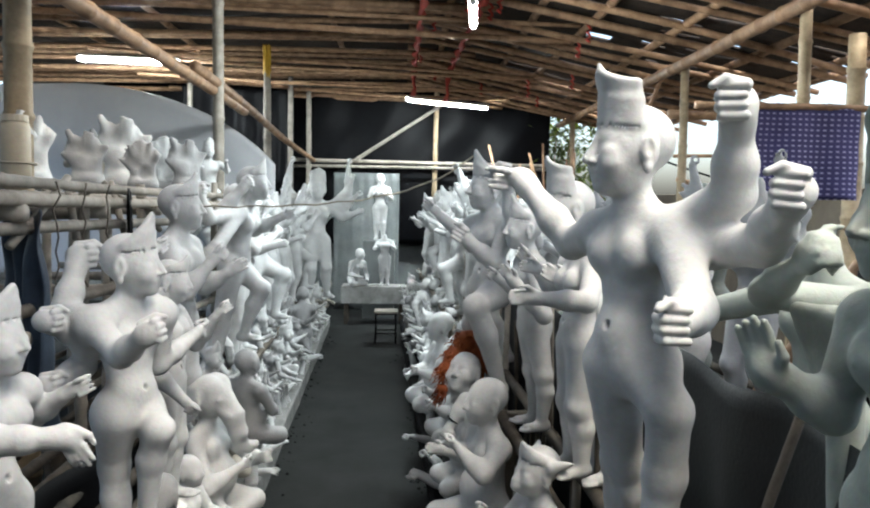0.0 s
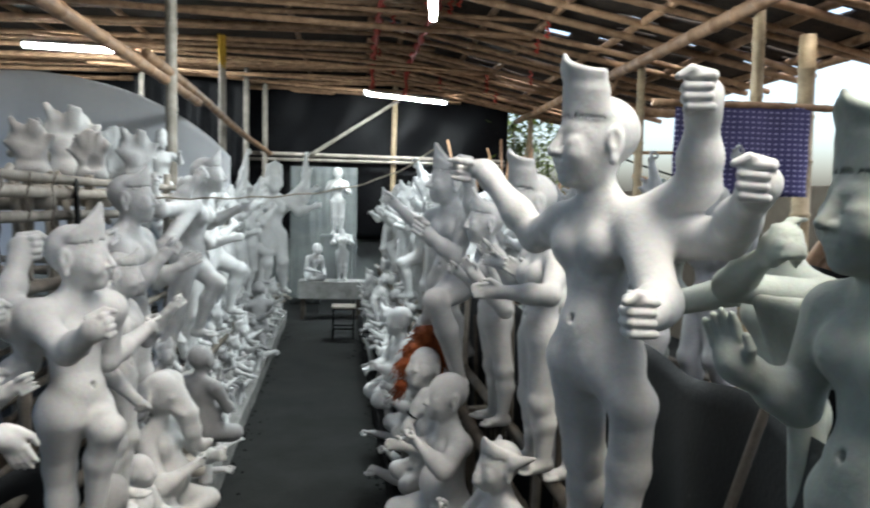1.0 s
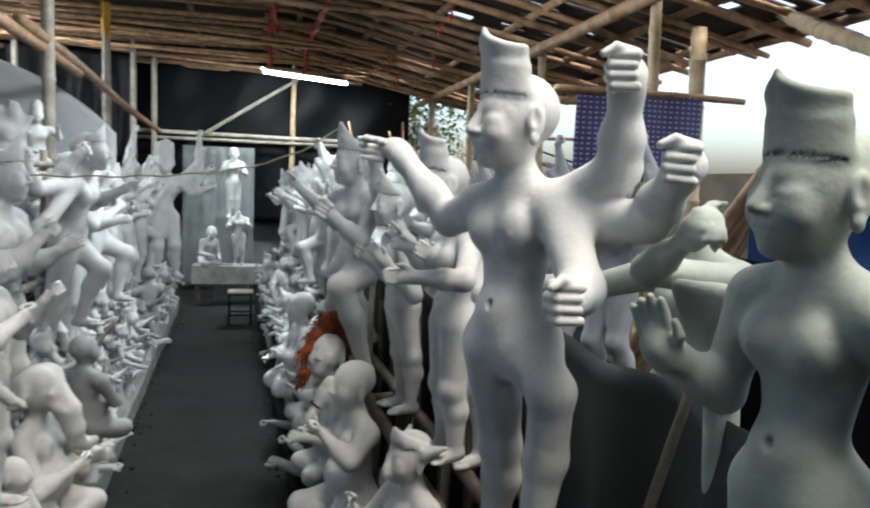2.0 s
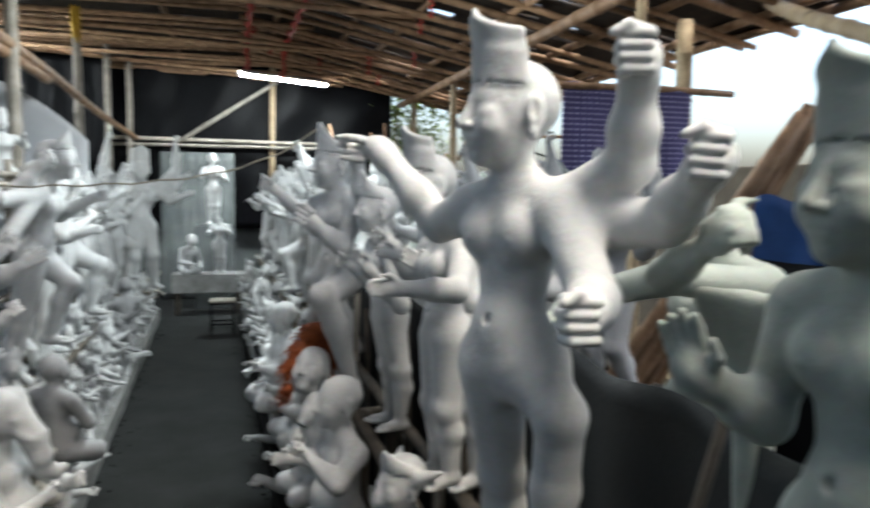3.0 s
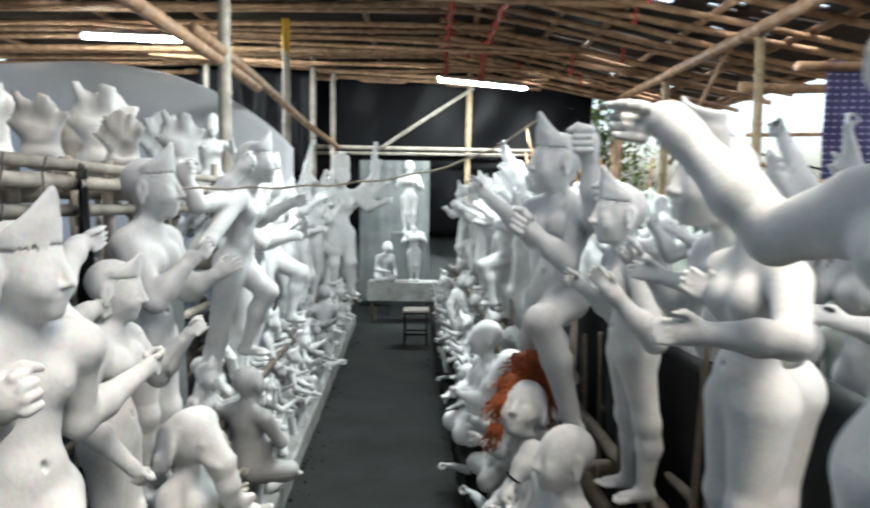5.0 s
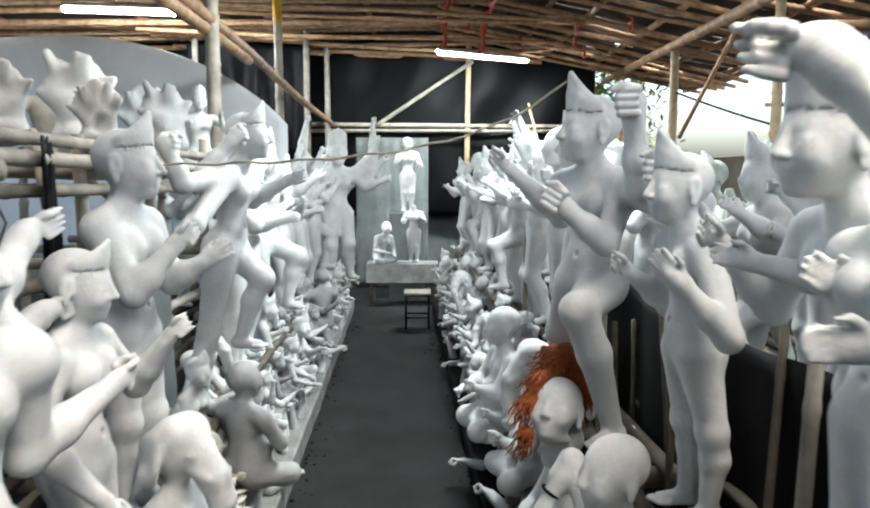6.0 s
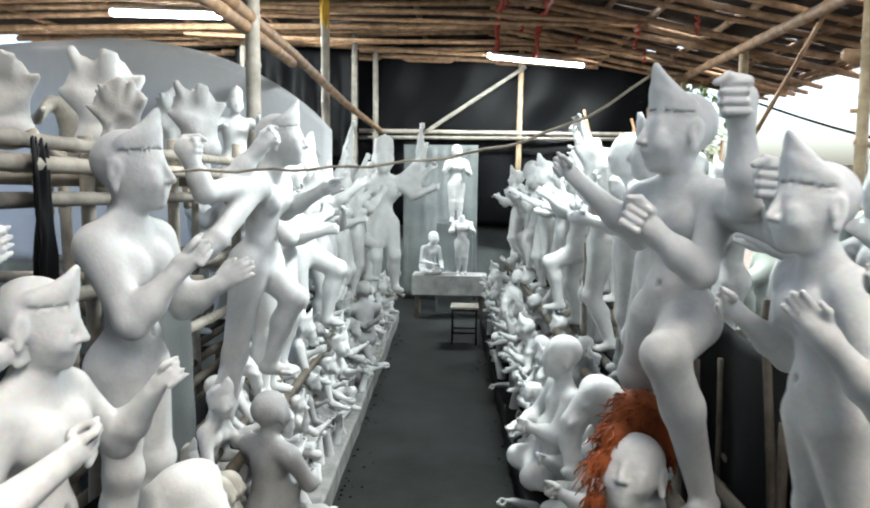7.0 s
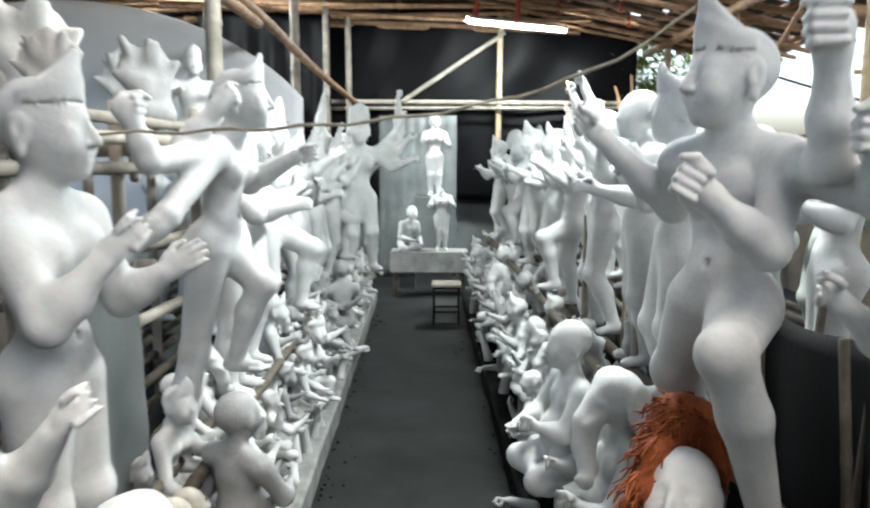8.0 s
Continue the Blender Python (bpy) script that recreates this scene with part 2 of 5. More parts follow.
def surface(f, lo, voxel):
    """The zero skin of a grid of signed distances."""
    ins = f < 0
    a = [slice(None, -1), slice(1, None)]
    count = sum(ins[a[i], a[j], a[k]].astype(np.int8) for i in (0, 1) for j in (0, 1) for k in (0, 1))
    mixed = (count > 0) & (count < 8)
    cells = np.argwhere(mixed)
    ids = np.full(mixed.shape, -1, np.int64)
    ids[mixed] = np.arange(len(cells))
    acc, num = np.zeros((len(cells), 3)), np.zeros(len(cells))
    for ax in range(3):
        o1, o2 = [x for x in range(3) if x != ax]
        for u in (0, 1):
            for w in (0, 1):
                off = np.zeros(3, int)
                off[o1], off[o2] = u, w
                p = cells + off
                q = p.copy()
                q[:, ax] += 1
                fp, fq = f[tuple(p.T)], f[tuple(q.T)]
                cross = (fp < 0) != (fq < 0)
                t = np.where(cross, fp / np.where(cross, fp - fq, 1), 0)
                pt = p.astype(float)
                pt[:, ax] += t
                acc += pt * cross[:, None]
                num += cross
    verts = lo + voxel * acc / num[:, None]
    quads = []
    for ax in range(3):
        o1, o2 = [x for x in range(3) if x != ax]
        s0, s1 = [slice(1, -1)] * 3, [slice(1, -1)] * 3
        s0[ax], s1[ax] = slice(0, -1), slice(1, None)
        base = np.argwhere(ins[tuple(s0)] != ins[tuple(s1)])
        if not len(base):
            continue
        base[:, o1] += 1
        base[:, o2] += 1
        flip = ins[tuple(base.T)]
        e1, e2 = np.zeros(3, int), np.zeros(3, int)
        e1[o1], e2[o2] = 1, 1
        c = [ids[tuple((base - m).T)] for m in (0 * e1, e1, e1 + e2, e2)]
        q = np.stack(c, 1)
        if ax == 1:
            flip = ~flip
        q[~flip] = q[~flip][:, ::-1]
        quads.append(q[(q >= 0).all(1)])
    return verts, np.concatenate(quads)


def clay_mesh(name, clay, voxel, mat):
    v, q = clay.skin(voxel)
    me = bpy.data.meshes.new(name)
    me.vertices.add(len(v))
    me.vertices.foreach_set("co", v.ravel())
    me.loops.add(len(q) * 4)
    me.loops.foreach_set("vertex_index", q.ravel().astype(np.int32))
    me.polygons.add(len(q))
    me.polygons.foreach_set("loop_start", np.arange(0, len(q) * 4, 4, dtype=np.int32))
    me.polygons.foreach_set("use_smooth", np.ones(len(q), bool))
    me.materials.append(mat)
    me.update(calc_edges=True)
    me.validate()
    return me


# ---- statues: front is local +x, their own left is +y, height 1 before scaling ----
def unit(v):
    v = np.array(v, float)
    return v / max(np.linalg.norm(v), 1e-9)


def palm(c, w, d, kind, s, side=(0, 0, 1)):
    """A sculpted palm with fingers at the wrist w, along d. side: towards the thumb."""
    w, d = np.array(w, float), unit(d)
    u = np.array(side, float) - d * np.dot(side, d)
    u = unit(u if np.linalg.norm(u) > 0.05 else np.cross(d, (1, 0.2, 0)))
    n = np.cross(u, d)
    k = 0.12 * s
    basis = np.stack([d, u, n], 1)
    if kind == "fist":
        c.ell(w + d * 0.36 * s - n * 0.06 * s, (0.42 * s, 0.39 * s, 0.21 * s), 0.12 * s, basis)
        for i in range(4):
            edge = 0.06 * (abs(i - 1.4) - 0.5)
            o = w + u * (0.31 - 0.205 * i) * s - d * edge * s
            kn, mid, end = o + d * 0.72 * s - n * 0.08 * s, o + d * 0.8 * s + n * 0.24 * s, o + d * 0.36 * s + n * 0.33 * s
            c.cap(kn, mid, 0.115 * s, 0.11 * s, 0.025 * s)
            c.cap(mid, end, 0.108 * s, 0.098 * s, 0.015 * s)
        c.cap(w + d * 0.25 * s + u * 0.36 * s + n * 0.1 * s, w + d * 0.72 * s + u * 0.44 * s + n * 0.28 * s, 0.13 * s, 0.11 * s, 0.05 * s)
        c.cap(w + d * 0.72 * s + u * 0.44 * s + n * 0.28 * s, w + d * 0.98 * s + u * 0.3 * s + n * 0.3 * s, 0.11 * s, 0.085 * s, 0.03 * s)
    elif kind == "pinch":
        c.ell(w + d * 0.4 * s, (0.46 * s, 0.32 * s, 0.19 * s), 0.15 * s, basis)
        mid = w + d * 0.98 * s + u * 0.16 * s + n * 0.16 * s
        loop = [mid + (d * math.cos(k / 9 * 6.2832) + n * math.sin(k / 9 * 6.2832)) * 0.25 * s for k in range(10)]
        for k in range(9):
            c.cap(loop[k], loop[k + 1], 0.105 * s, None, 0.02 * s)
        c.cap(mid + d * 0.22 * s, mid + d * 0.42 * s + n * 0.1 * s, 0.09 * s, 0.065 * s, 0.02 * s)
        for i in range(3):
            a = w + d * 0.74 * s - u * (0.04 + 0.16 * i) * s
            m = a + d * (0.34 - 0.04 * i) * s + n * (0.06 + 0.05 * i) * s
            e = m + d * (0.26 - 0.03 * i) * s + n * (0.14 + 0.04 * i) * s
            c.cap(a, m, 0.1 * s, 0.09 * s, 0.025 * s)
            c.cap(m, e, 0.09 * s, 0.065 * s, 0.012 * s)
    else:
        c.ell(w + d * 0.42 * s, (0.5 * s, 0.34 * s, 0.17 * s), 0.2 * s, basis)
        for i in range(4):
            a = w + d * (0.8 - 0.05 * abs(i - 1)) * s + u * (0.24 - 0.165 * i) * s
            spread = u * (0.02 - 0.014 * i) * s
            m = a + d * 0.28 * s + n * 0.03 * s + spread * 0.5
            e = m + d * (0.27 - 0.04 * abs(i - 1.3)) * s + n * 0.08 * s + spread * 0.5
            c.cap(a, m, 0.105 * s, 0.095 * s, 0.03 * s)
            c.cap(m, e, 0.095 * s, 0.072 * s, 0.015 * s)
        a = w + d * 0.25 * s + u * 0.28 * s
        m = a + d * 0.32 * s + u * 0.18 * s + n * 0.12 * s
        c.cap(a, m, 0.13 * s, 0.11 * s, 0.08 * s)
        c.cap(m, m + d * 0.27 * s + n * 0.05 * s, 0.105 * s, 0.075 * s, 0.03 * s)


def head(c, at, s=1.0, yaw=0.0, pitch=0.0, crown="", ears=True, tip=0.12):
    """A plain sculpted head; at is its middle, s = 1 gives 0.17 from chin to top."""
    e = np.array(Euler((0, radians(pitch), radians(yaw))).to_matrix())
    at = np.array(at, float)

    def P(x, y, z):
        return at + e @ (np.array((x, y, z)) * s)

    c.ell(P(-0.01, 0, 0.02), (0.077 * s, 0.065 * s, 0.069 * s), 0.02 * s, e)
    c.ell(P(0.022, 0, -0.018), (0.054 * s, 0.053 * s, 0.058 * s), 0.03 * s, e)
    c.ell(P(0.034, 0, -0.052), (0.037 * s, 0.036 * s, 0.03 * s), 0.025 * s, e)
    c.ell(P(0.056, 0, -0.072), (0.014 * s, 0.017 * s, 0.012 * s), 0.018 * s, e)
    for y in (-1, 1):
        c.ell(P(0.0885, 0.028 * y, 0.002), (0.015 * s, 0.02 * s, 0.009 * s), 0.02 * s, e, -1)
        c.ell(P(0.0565, 0.029 * y, -0.004), (0.013 * s, 0.018 * s, 0.0085 * s), 0.014 * s, e)
        c.ell(P(0.053, 0.034 * y, -0.028), (0.018 * s, 0.017 * s, 0.017 * s), 0.02 * s, e)
    c.cap(P(0.07, 0, 0.016), P(0.089, 0, -0.02), 0.0062 * s, 0.0095 * s, 0.008 * s)
    for y in (-1, 1):
        c.ell(P(0.078, 0.01 * y, -0.024), (0.009 * s, 0.007 * s, 0.0065 * s), 0.005 * s, e)
        if ears:
            c.ell(P(-0.008, 0.066 * y, -0.004), (0.018 * s, 0.01 * s, 0.031 * s), 0.006 * s, e)
            c.ell(P(-0.003, 0.077 * y, 0.002), (0.009 * s, 0.007 * s, 0.017 * s), 0.004 * s, e, -1)
            c.ell(P(-0.004, 0.069 * y, -0.036), (0.009 * s, 0.008 * s, 0.012 * s), 0.006 * s, e)
    c.cap(P(0.072, -0.014, -0.0425), P(0.072, 0.014, -0.0425), 0.0058 * s, 0.0058 * s, 0.006 * s)
    c.cap(P(0.069, -0.01, -0.0525), P(0.069, 0.01, -0.0525), 0.0066 * s, 0.0066 * s, 0.006 * s)
    for y in (-1, 1):
        c.cap(P(0.0715, 0.016 * y, -0.009), P(0.061, 0.044 * y, -0.007), 0.0013 * s, 0.001 * s, 0.004 * s)
        c.items[-1] = (*c.items[-1][:6], -1)
    c.cap(P(0.079, -0.014, -0.0475), P(0.079, 0.014, -0.0475), 0.0022 * s, 0.0022 * s, 0.003 * s)
    c.items[-1] = (*c.items[-1][:6], -1)
    if crown:
        steps = 37
        wide = 1.22 if crown == "wrap" else 1.45
        groove = []
        for i in range(steps):
            w = (i / (steps - 1) * 2 - 1) * wide
            q = abs(w) / wide
            if crown == "wrap":
                top = tip * (1.14 - 0.44 * q ** 0.45 + 0.06 * q ** 4)
                out = 0.004 + 0.016 * (1 - q) ** 1.4
            else:
                top = 0.012 + (tip - 0.012) * (1 - q) ** 1.1
                out = 0.008 * (1 - q) ** 2
            cw, sw = math.cos(w), math.sin(w)
            a = P(0.053 * cw - 0.008, 0.05 * sw, 0.05)
            m = P(0.057 * cw - 0.008, 0.053 * sw, 0.046 + top * 0.55)
            b = P((0.058 + out) * cw - 0.008, (0.056 + out) * sw, 0.046 + top)
            c.cap(a, m, 0.0095 * s, 0.007 * s, 0.018 * s)
            c.cap(m, b, 0.007 * s, 0.0045 * s, 0.01 * s)
            groove.append(P(0.0705 * cw - 0.009, 0.063 * sw, 0.043 + 0.004 * math.cos(w * 2)))
        for a, b in zip(groove, groove[1:]):
            c.cap(a, b, 0.0026 * s, None, 0.003 * s)
            c.items[-1] = (*c.items[-1][:6], -1)


def figure(arms=(), legs=None, crown="", chest=1.0, belly=0.0, lean=0.0, head_s=1.1, head_yaw=0.0, head_pitch=0.0, tip=0.12,
           with_head=True, girth=1.0, sway=0.0, shoulder=0.788, animal=False, limb=1.0, neck=0.014):
    """A sculpted body. arms: (side, elbow, wrist, kind, thumb side, size); legs: (side, knee, ankle, toe direction)."""
    c = Clay()

    def T(x, y, z):
        return np.array((x + lean * (z - 0.48), y + sway * (z - 0.48), z))

    g = girth
    c.ell(T(0, 0, 0.5), (0.066 * g, 0.09 * g, 0.07), 0.04)
    c.ell(T(0.0, 0, 0.6), (0.052 * g, 0.068 * g, 0.085), 0.045)
    c.ell(T(-0.004, 0, 0.705), (0.06 * g, 0.09 * g, 0.1), 0.04)
    c.ell(T(0.03 * g, 0, 0.548), (0.04 * g, 0.06 * g, 0.05), 0.035)
    for y in (-1, 1):
        c.cap(T(-0.005, 0.04 * y, shoulder - 0.012), T(0, 0.108 * y * g, shoulder - 0.026), 0.036, 0.04, 0.03)
        c.cap(T(-0.004, 0.022 * y, shoulder + 0.035), T(-0.004, 0.09 * y * g, shoulder + 0.0), 0.02, 0.022, 0.04)
        c.ell(T(0.046 * chest * g, 0.045 * y, 0.712), (0.04 * chest, 0.046 * chest, 0.05 * chest), 0.028)
        c.ell(T(0.046 * chest * g + 0.0345 * chest, 0.047 * y, 0.706), (0.0055, 0.0055, 0.0055), 0.006)
        c.ell(T(-0.034 * g, 0.043 * y, 0.49), (0.046, 0.047, 0.054), 0.05)
    if belly:
        c.ell(T(0.035, 0, 0.575), (0.06 + belly, 0.085 + belly, 0.075 + belly * 0.5), 0.05)
    c.ell(T(0.069 * g + belly, 0, 0.568), (0.014, 0.007, 0.01), 0.005, None, -1)
    c.cap(T(0, 0, shoulder - 0.02), T(0.01, 0, shoulder + 0.075 + neck), 0.04, 0.035, 0.025)
    if with_head:
        hc = T(0.016, 0, shoulder + 0.085 + neck + 0.037 * head_s)
        if animal:
            elephant_head(c, hc, head_s)
        else:
            head(c, hc, head_s, head_yaw, head_pitch, crown, tip=tip)
    for leg in legs or ((1, (0.02, 0.05, 0.26), (0, 0.05, 0.035), (1, 0.2)), (-1, (0.01, -0.05, 0.26), (0, -0.05, 0.035), (1, -0.2))):
        side, knee, ankle, toe = leg
        hip = np.array((0, 0.05 * side * g, 0.475))
        g2 = g * limb
        c.cap(hip, knee, 0.069 * g2, 0.045 * g2, 0.03)
        c.ell(np.array(knee) + unit((toe[0], toe[1], 0.3)) * 0.012, (0.038 * g2, 0.036 * g2, 0.04 * g2), 0.02)
        mid = np.array(knee) * 0.65 + np.array(ankle) * 0.35
        back = unit((-toe[0], -toe[1], 0)) * 0.012
        c.cap(knee, mid + back, 0.046 * g2, 0.044 * g2, 0.02)
        c.cap(mid + back, ankle, 0.043 * g2, 0.027 * g2, 0.02)
        t = unit((toe[0], toe[1], 0))
        a = np.array(ankle)
        floor_z = a[2] - 0.018
        c.cap(a - t * 0.018 + (0, 0, -0.01), (a[0] + t[0] * 0.075, a[1] + t[1] * 0.075, floor_z), 0.025, 0.02, 0.02)
        q = np.array((-t[1], t[0], 0))
        for i in range(5):
            p = np.array((a[0], a[1], floor_z - 0.003)) + t * (0.095 - 0.006 * abs(i - 1)) + q * (0.022 - 0.011 * i) * side
            c.cap(p - t * 0.02, p + t * 0.012, 0.0085, 0.007, 0.004)
    for arm in arms:
        side, elbow, wrist, kind = arm[:4]
        thumb = arm[4] if len(arm) > 4 else (0, 0, 1)
        size = arm[5] if len(arm) > 5 else 0.075
        root = arm[6] if len(arm) > 6 and arm[6] is not None else T(0, 0.118 * side * g, shoulder - 0.025)
        elbow, wrist = np.array(elbow, float), np.array(wrist, float)
        thick = arm[7] if len(arm) > 7 else 1.0
        c.cap(root, elbow, 0.043 * thick, 0.033 * thick, 0.025)
        c.cap(elbow, elbow * 0.6 + wrist * 0.4, 0.034 * thick, 0.033 * thick, 0.02)
        c.cap(elbow * 0.6 + wrist * 0.4, wrist, 0.033 * thick, 0.022 * thick, 0.02)
        if isinstance(kind, tuple):
            fore, d = unit(wrist - elbow), unit(kind[1])
            root = wrist + (fore - d) * 0.36 * size
            c.cap(wrist, wrist + fore * 0.3 * size, 0.024 * thick, 0.3 * size, 0.3 * size)
            palm(c, root, d, kind[0], size, thumb)
        elif kind:
            palm(c, wrist, wrist - elbow, kind, size, thumb)
    return c


def elephant_head(c, at, s=1.0):
    at = np.array(at, float)

    def P(x, y, z):
        return at + np.array((x, y, z)) * s

    c.ell(P(0, 0, 0.02), (0.085 * s, 0.085 * s, 0.085 * s), 0.03 * s)
    for y in (-1, 1):
        c.ell(P(0.015, 0.04 * y, 0.06), (0.045 * s, 0.04 * s, 0.04 * s), 0.03 * s)
        flap = np.array(Euler((radians(10 * y), radians(-20), radians(28 * y))).to_matrix())
        c.ell(P(-0.04, 0.078 * y, 0.0), (0.062 * s, 0.013 * s, 0.075 * s), 0.02 * s, flap)
        c.cap(P(-0.05, 0.085 * y, -0.04), P(-0.085, 0.1 * y, -0.1), 0.018 * s, 0.006 * s, 0.03 * s)
        c.cap(P(0.07, 0.04 * y, -0.035), P(0.125, 0.05 * y, -0.055), 0.011 * s, 0.006 * s, 0.006 * s)
        c.ell(P(0.068, 0.052 * y, 0.015), (0.012 * s, 0.014 * s, 0.01 * s), 0.008 * s)
    trunk = [(0.06, 0, 0.0), (0.1, 0.005, -0.06), (0.115, 0.02, -0.13), (0.11, 0.05, -0.19), (0.13, 0.085, -0.215), (0.155, 0.1, -0.2)]
    for i in range(5):
        c.cap(P(*trunk[i]), P(*trunk[i + 1]), (0.05 - 0.007 * i) * s, (0.043 - 0.007 * i) * s, 0.02 * s)


SITTING = ((1, (0.17, 0.13, 0.43), (0.13, -0.04, 0.405), (0.3, -1)), (-1, (0.17, -0.13, 0.43), (0.1, 0.05, 0.4), (0.3, 1)))


def turned(phi, d):
    return np.array(Matrix.Rotation(radians(-phi), 3, "Z") @ Vector(d))


def statue(name, clay, base, phi, height, label, category="statue", group="", mat=None, voxel=0.012, drop=0.0):
    """One statue of the given height, its sole at base, facing phi degrees from +x."""
    me = clay_mesh(name, clay, voxel / height, mat or CLAY)
    me.transform(Matrix.Translation((0, 0, -drop * height)) @ Matrix.Scale(height, 4))
    ob = new(name, me)
    ob.matrix_world = pose(*base, 0, 0, phi)
    return tagged(ob, label, category, group)


def local(base, phi, height, p):
    """A point of the place in a statue's own measure."""
    d = Matrix.Rotation(radians(-phi), 3, "Z") @ (Vector(p) - Vector(base))
    return np.array(d) / height


# ---- ground and enclosure ----
def sheet(name, nx, ny, fn, mat, thick=0.0):
    """A surface from fn(u, v) with u, v in 0..1, given a thickness along its normal when wanted."""
    verts = [fn(i / nx, j / ny) for j in range(ny + 1) for i in range(nx + 1)]
    faces = [(j * (nx + 1) + i, j * (nx + 1) + i + 1, (j + 1) * (nx + 1) + i + 1, (j + 1) * (nx + 1) + i) for j in range(ny) for i in range(nx)]
    me = mesh_object(name, verts, faces, mat)
    ob = new(name, me)
    if thick:
        so = ob.modifiers.new("thickness", "SOLIDIFY")
        so.thickness = thick
    return ob


def ground_height(x, y):
    return 0.012 * noise.noise(Vector((x * 1.3, y * 1.3, 0))) + 0.004 * noise.noise(Vector((x * 7, y * 7, 3)))


ground = tagged(sheet("ground", 60, 60, lambda u, v: (-60 + 120 * u, -60 + 120 * v, -0.05), EARTH),
                "bare earth ground outside the shed", "ground", kind="structure")
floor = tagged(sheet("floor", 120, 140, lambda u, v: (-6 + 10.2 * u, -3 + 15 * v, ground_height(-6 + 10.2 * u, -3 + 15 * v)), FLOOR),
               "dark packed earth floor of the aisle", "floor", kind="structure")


def aisle_left(y):
    return -0.56 - 0.034 * y


def aisle_right(y):
    return 0.37 - 0.034 * y


# low dusty kerb that edges the aisle
def kerb(name, fx, side, z, width, mat, label):
    n = 60
    verts, faces = [], []
    for i in range(n + 1):
        y = -0.6 + 10.2 * i / n
        x = fx(y) + 0.012 * noise.noise(Vector((y * 3, side, 0)))
        zz = z + 0.01 * noise.noise(Vector((y * 4, 5, side)))
        for dx, dz in ((0, -0.02), (0, zz - 0.012), (-0.012, zz), (-width, zz + 0.004), (-width, -0.02)):
            verts.append((x - side * dx, y, dz))
    for i in range(n):
        for k in range(4):
            a = i * 5 + k
            q = (a, a + 1, a + 6, a + 5)
            faces.append(q if side > 0 else q[::-1])
    ob = new(name, mesh_object(name, verts, faces, mat, False))
    return tagged(ob, label, "kerb", kind="structure")


kerb("kerb_left", aisle_left, -1, 0.13, 0.5, KERB, "low dusty plastered kerb along the aisle")
# the deep shade along the right edge is put into this kerb's black colour
kerb("kerb_right", aisle_right, 1, 0.1, 0.5, BLACK, "low kerb along the aisle, its deep shade put in as black")

# ---- roof ----
ROOF_L = 3.42


def roof_z(x, y):
    if x < 0.3:
        return ROOF_L + 0.012 * (x + 3)
    return ROOF_L + 0.04 - (x - 0.3) * 0.2


def roof_cover():
    verts, faces = [], []
    nx, ny = 84, 160
    hole = random.Random(9)
    for j in range(ny + 1):
        for i in range(nx + 1):
            x, y = -6.2 + 10.15 * i / nx, -1.35 + 13.35 * j / ny
            verts.append((x, y, roof_z(x, y) + 0.12 + 0.03 * noise.noise(Vector((x * 2.2, y * 2.2, 0)))))
    for j in range(ny):
        i = 0
        while i < nx:
            x, y = -6.2 + 10.15 * i / nx, -1.35 + 13.35 * j / ny
            # unseen openings added over the near statues to let daylight down on them
            if (0.1 < x < 0.7 and -0.7 < y < 2.5) or (0.7 <= x < 1.5 and -0.7 < y < 1.3) or (-1.3 < x < -0.7 and 2.3 < y < 3.9):
                i += 1
                continue
            if hole.random() < (0.07 if x > 1.7 else 0.005):
                i += hole.randint(1, 4)
                continue
            faces.append((j * (nx + 1) + i, (j + 1) * (nx + 1) + i, (j + 1) * (nx + 1) + i + 1, j * (nx + 1) + i + 1))
            i += 1
    ob = new("ceiling", mesh_object("ceiling", verts, faces, THATCH))
    so = ob.modifiers.new("thickness", "SOLIDIFY")
    so.thickness = 0.03
    return tagged(ob, "brown thatch and plastic roof covering with gaps and added unseen openings", "ceiling", kind="structure")


roof_cover()
y = 2.0
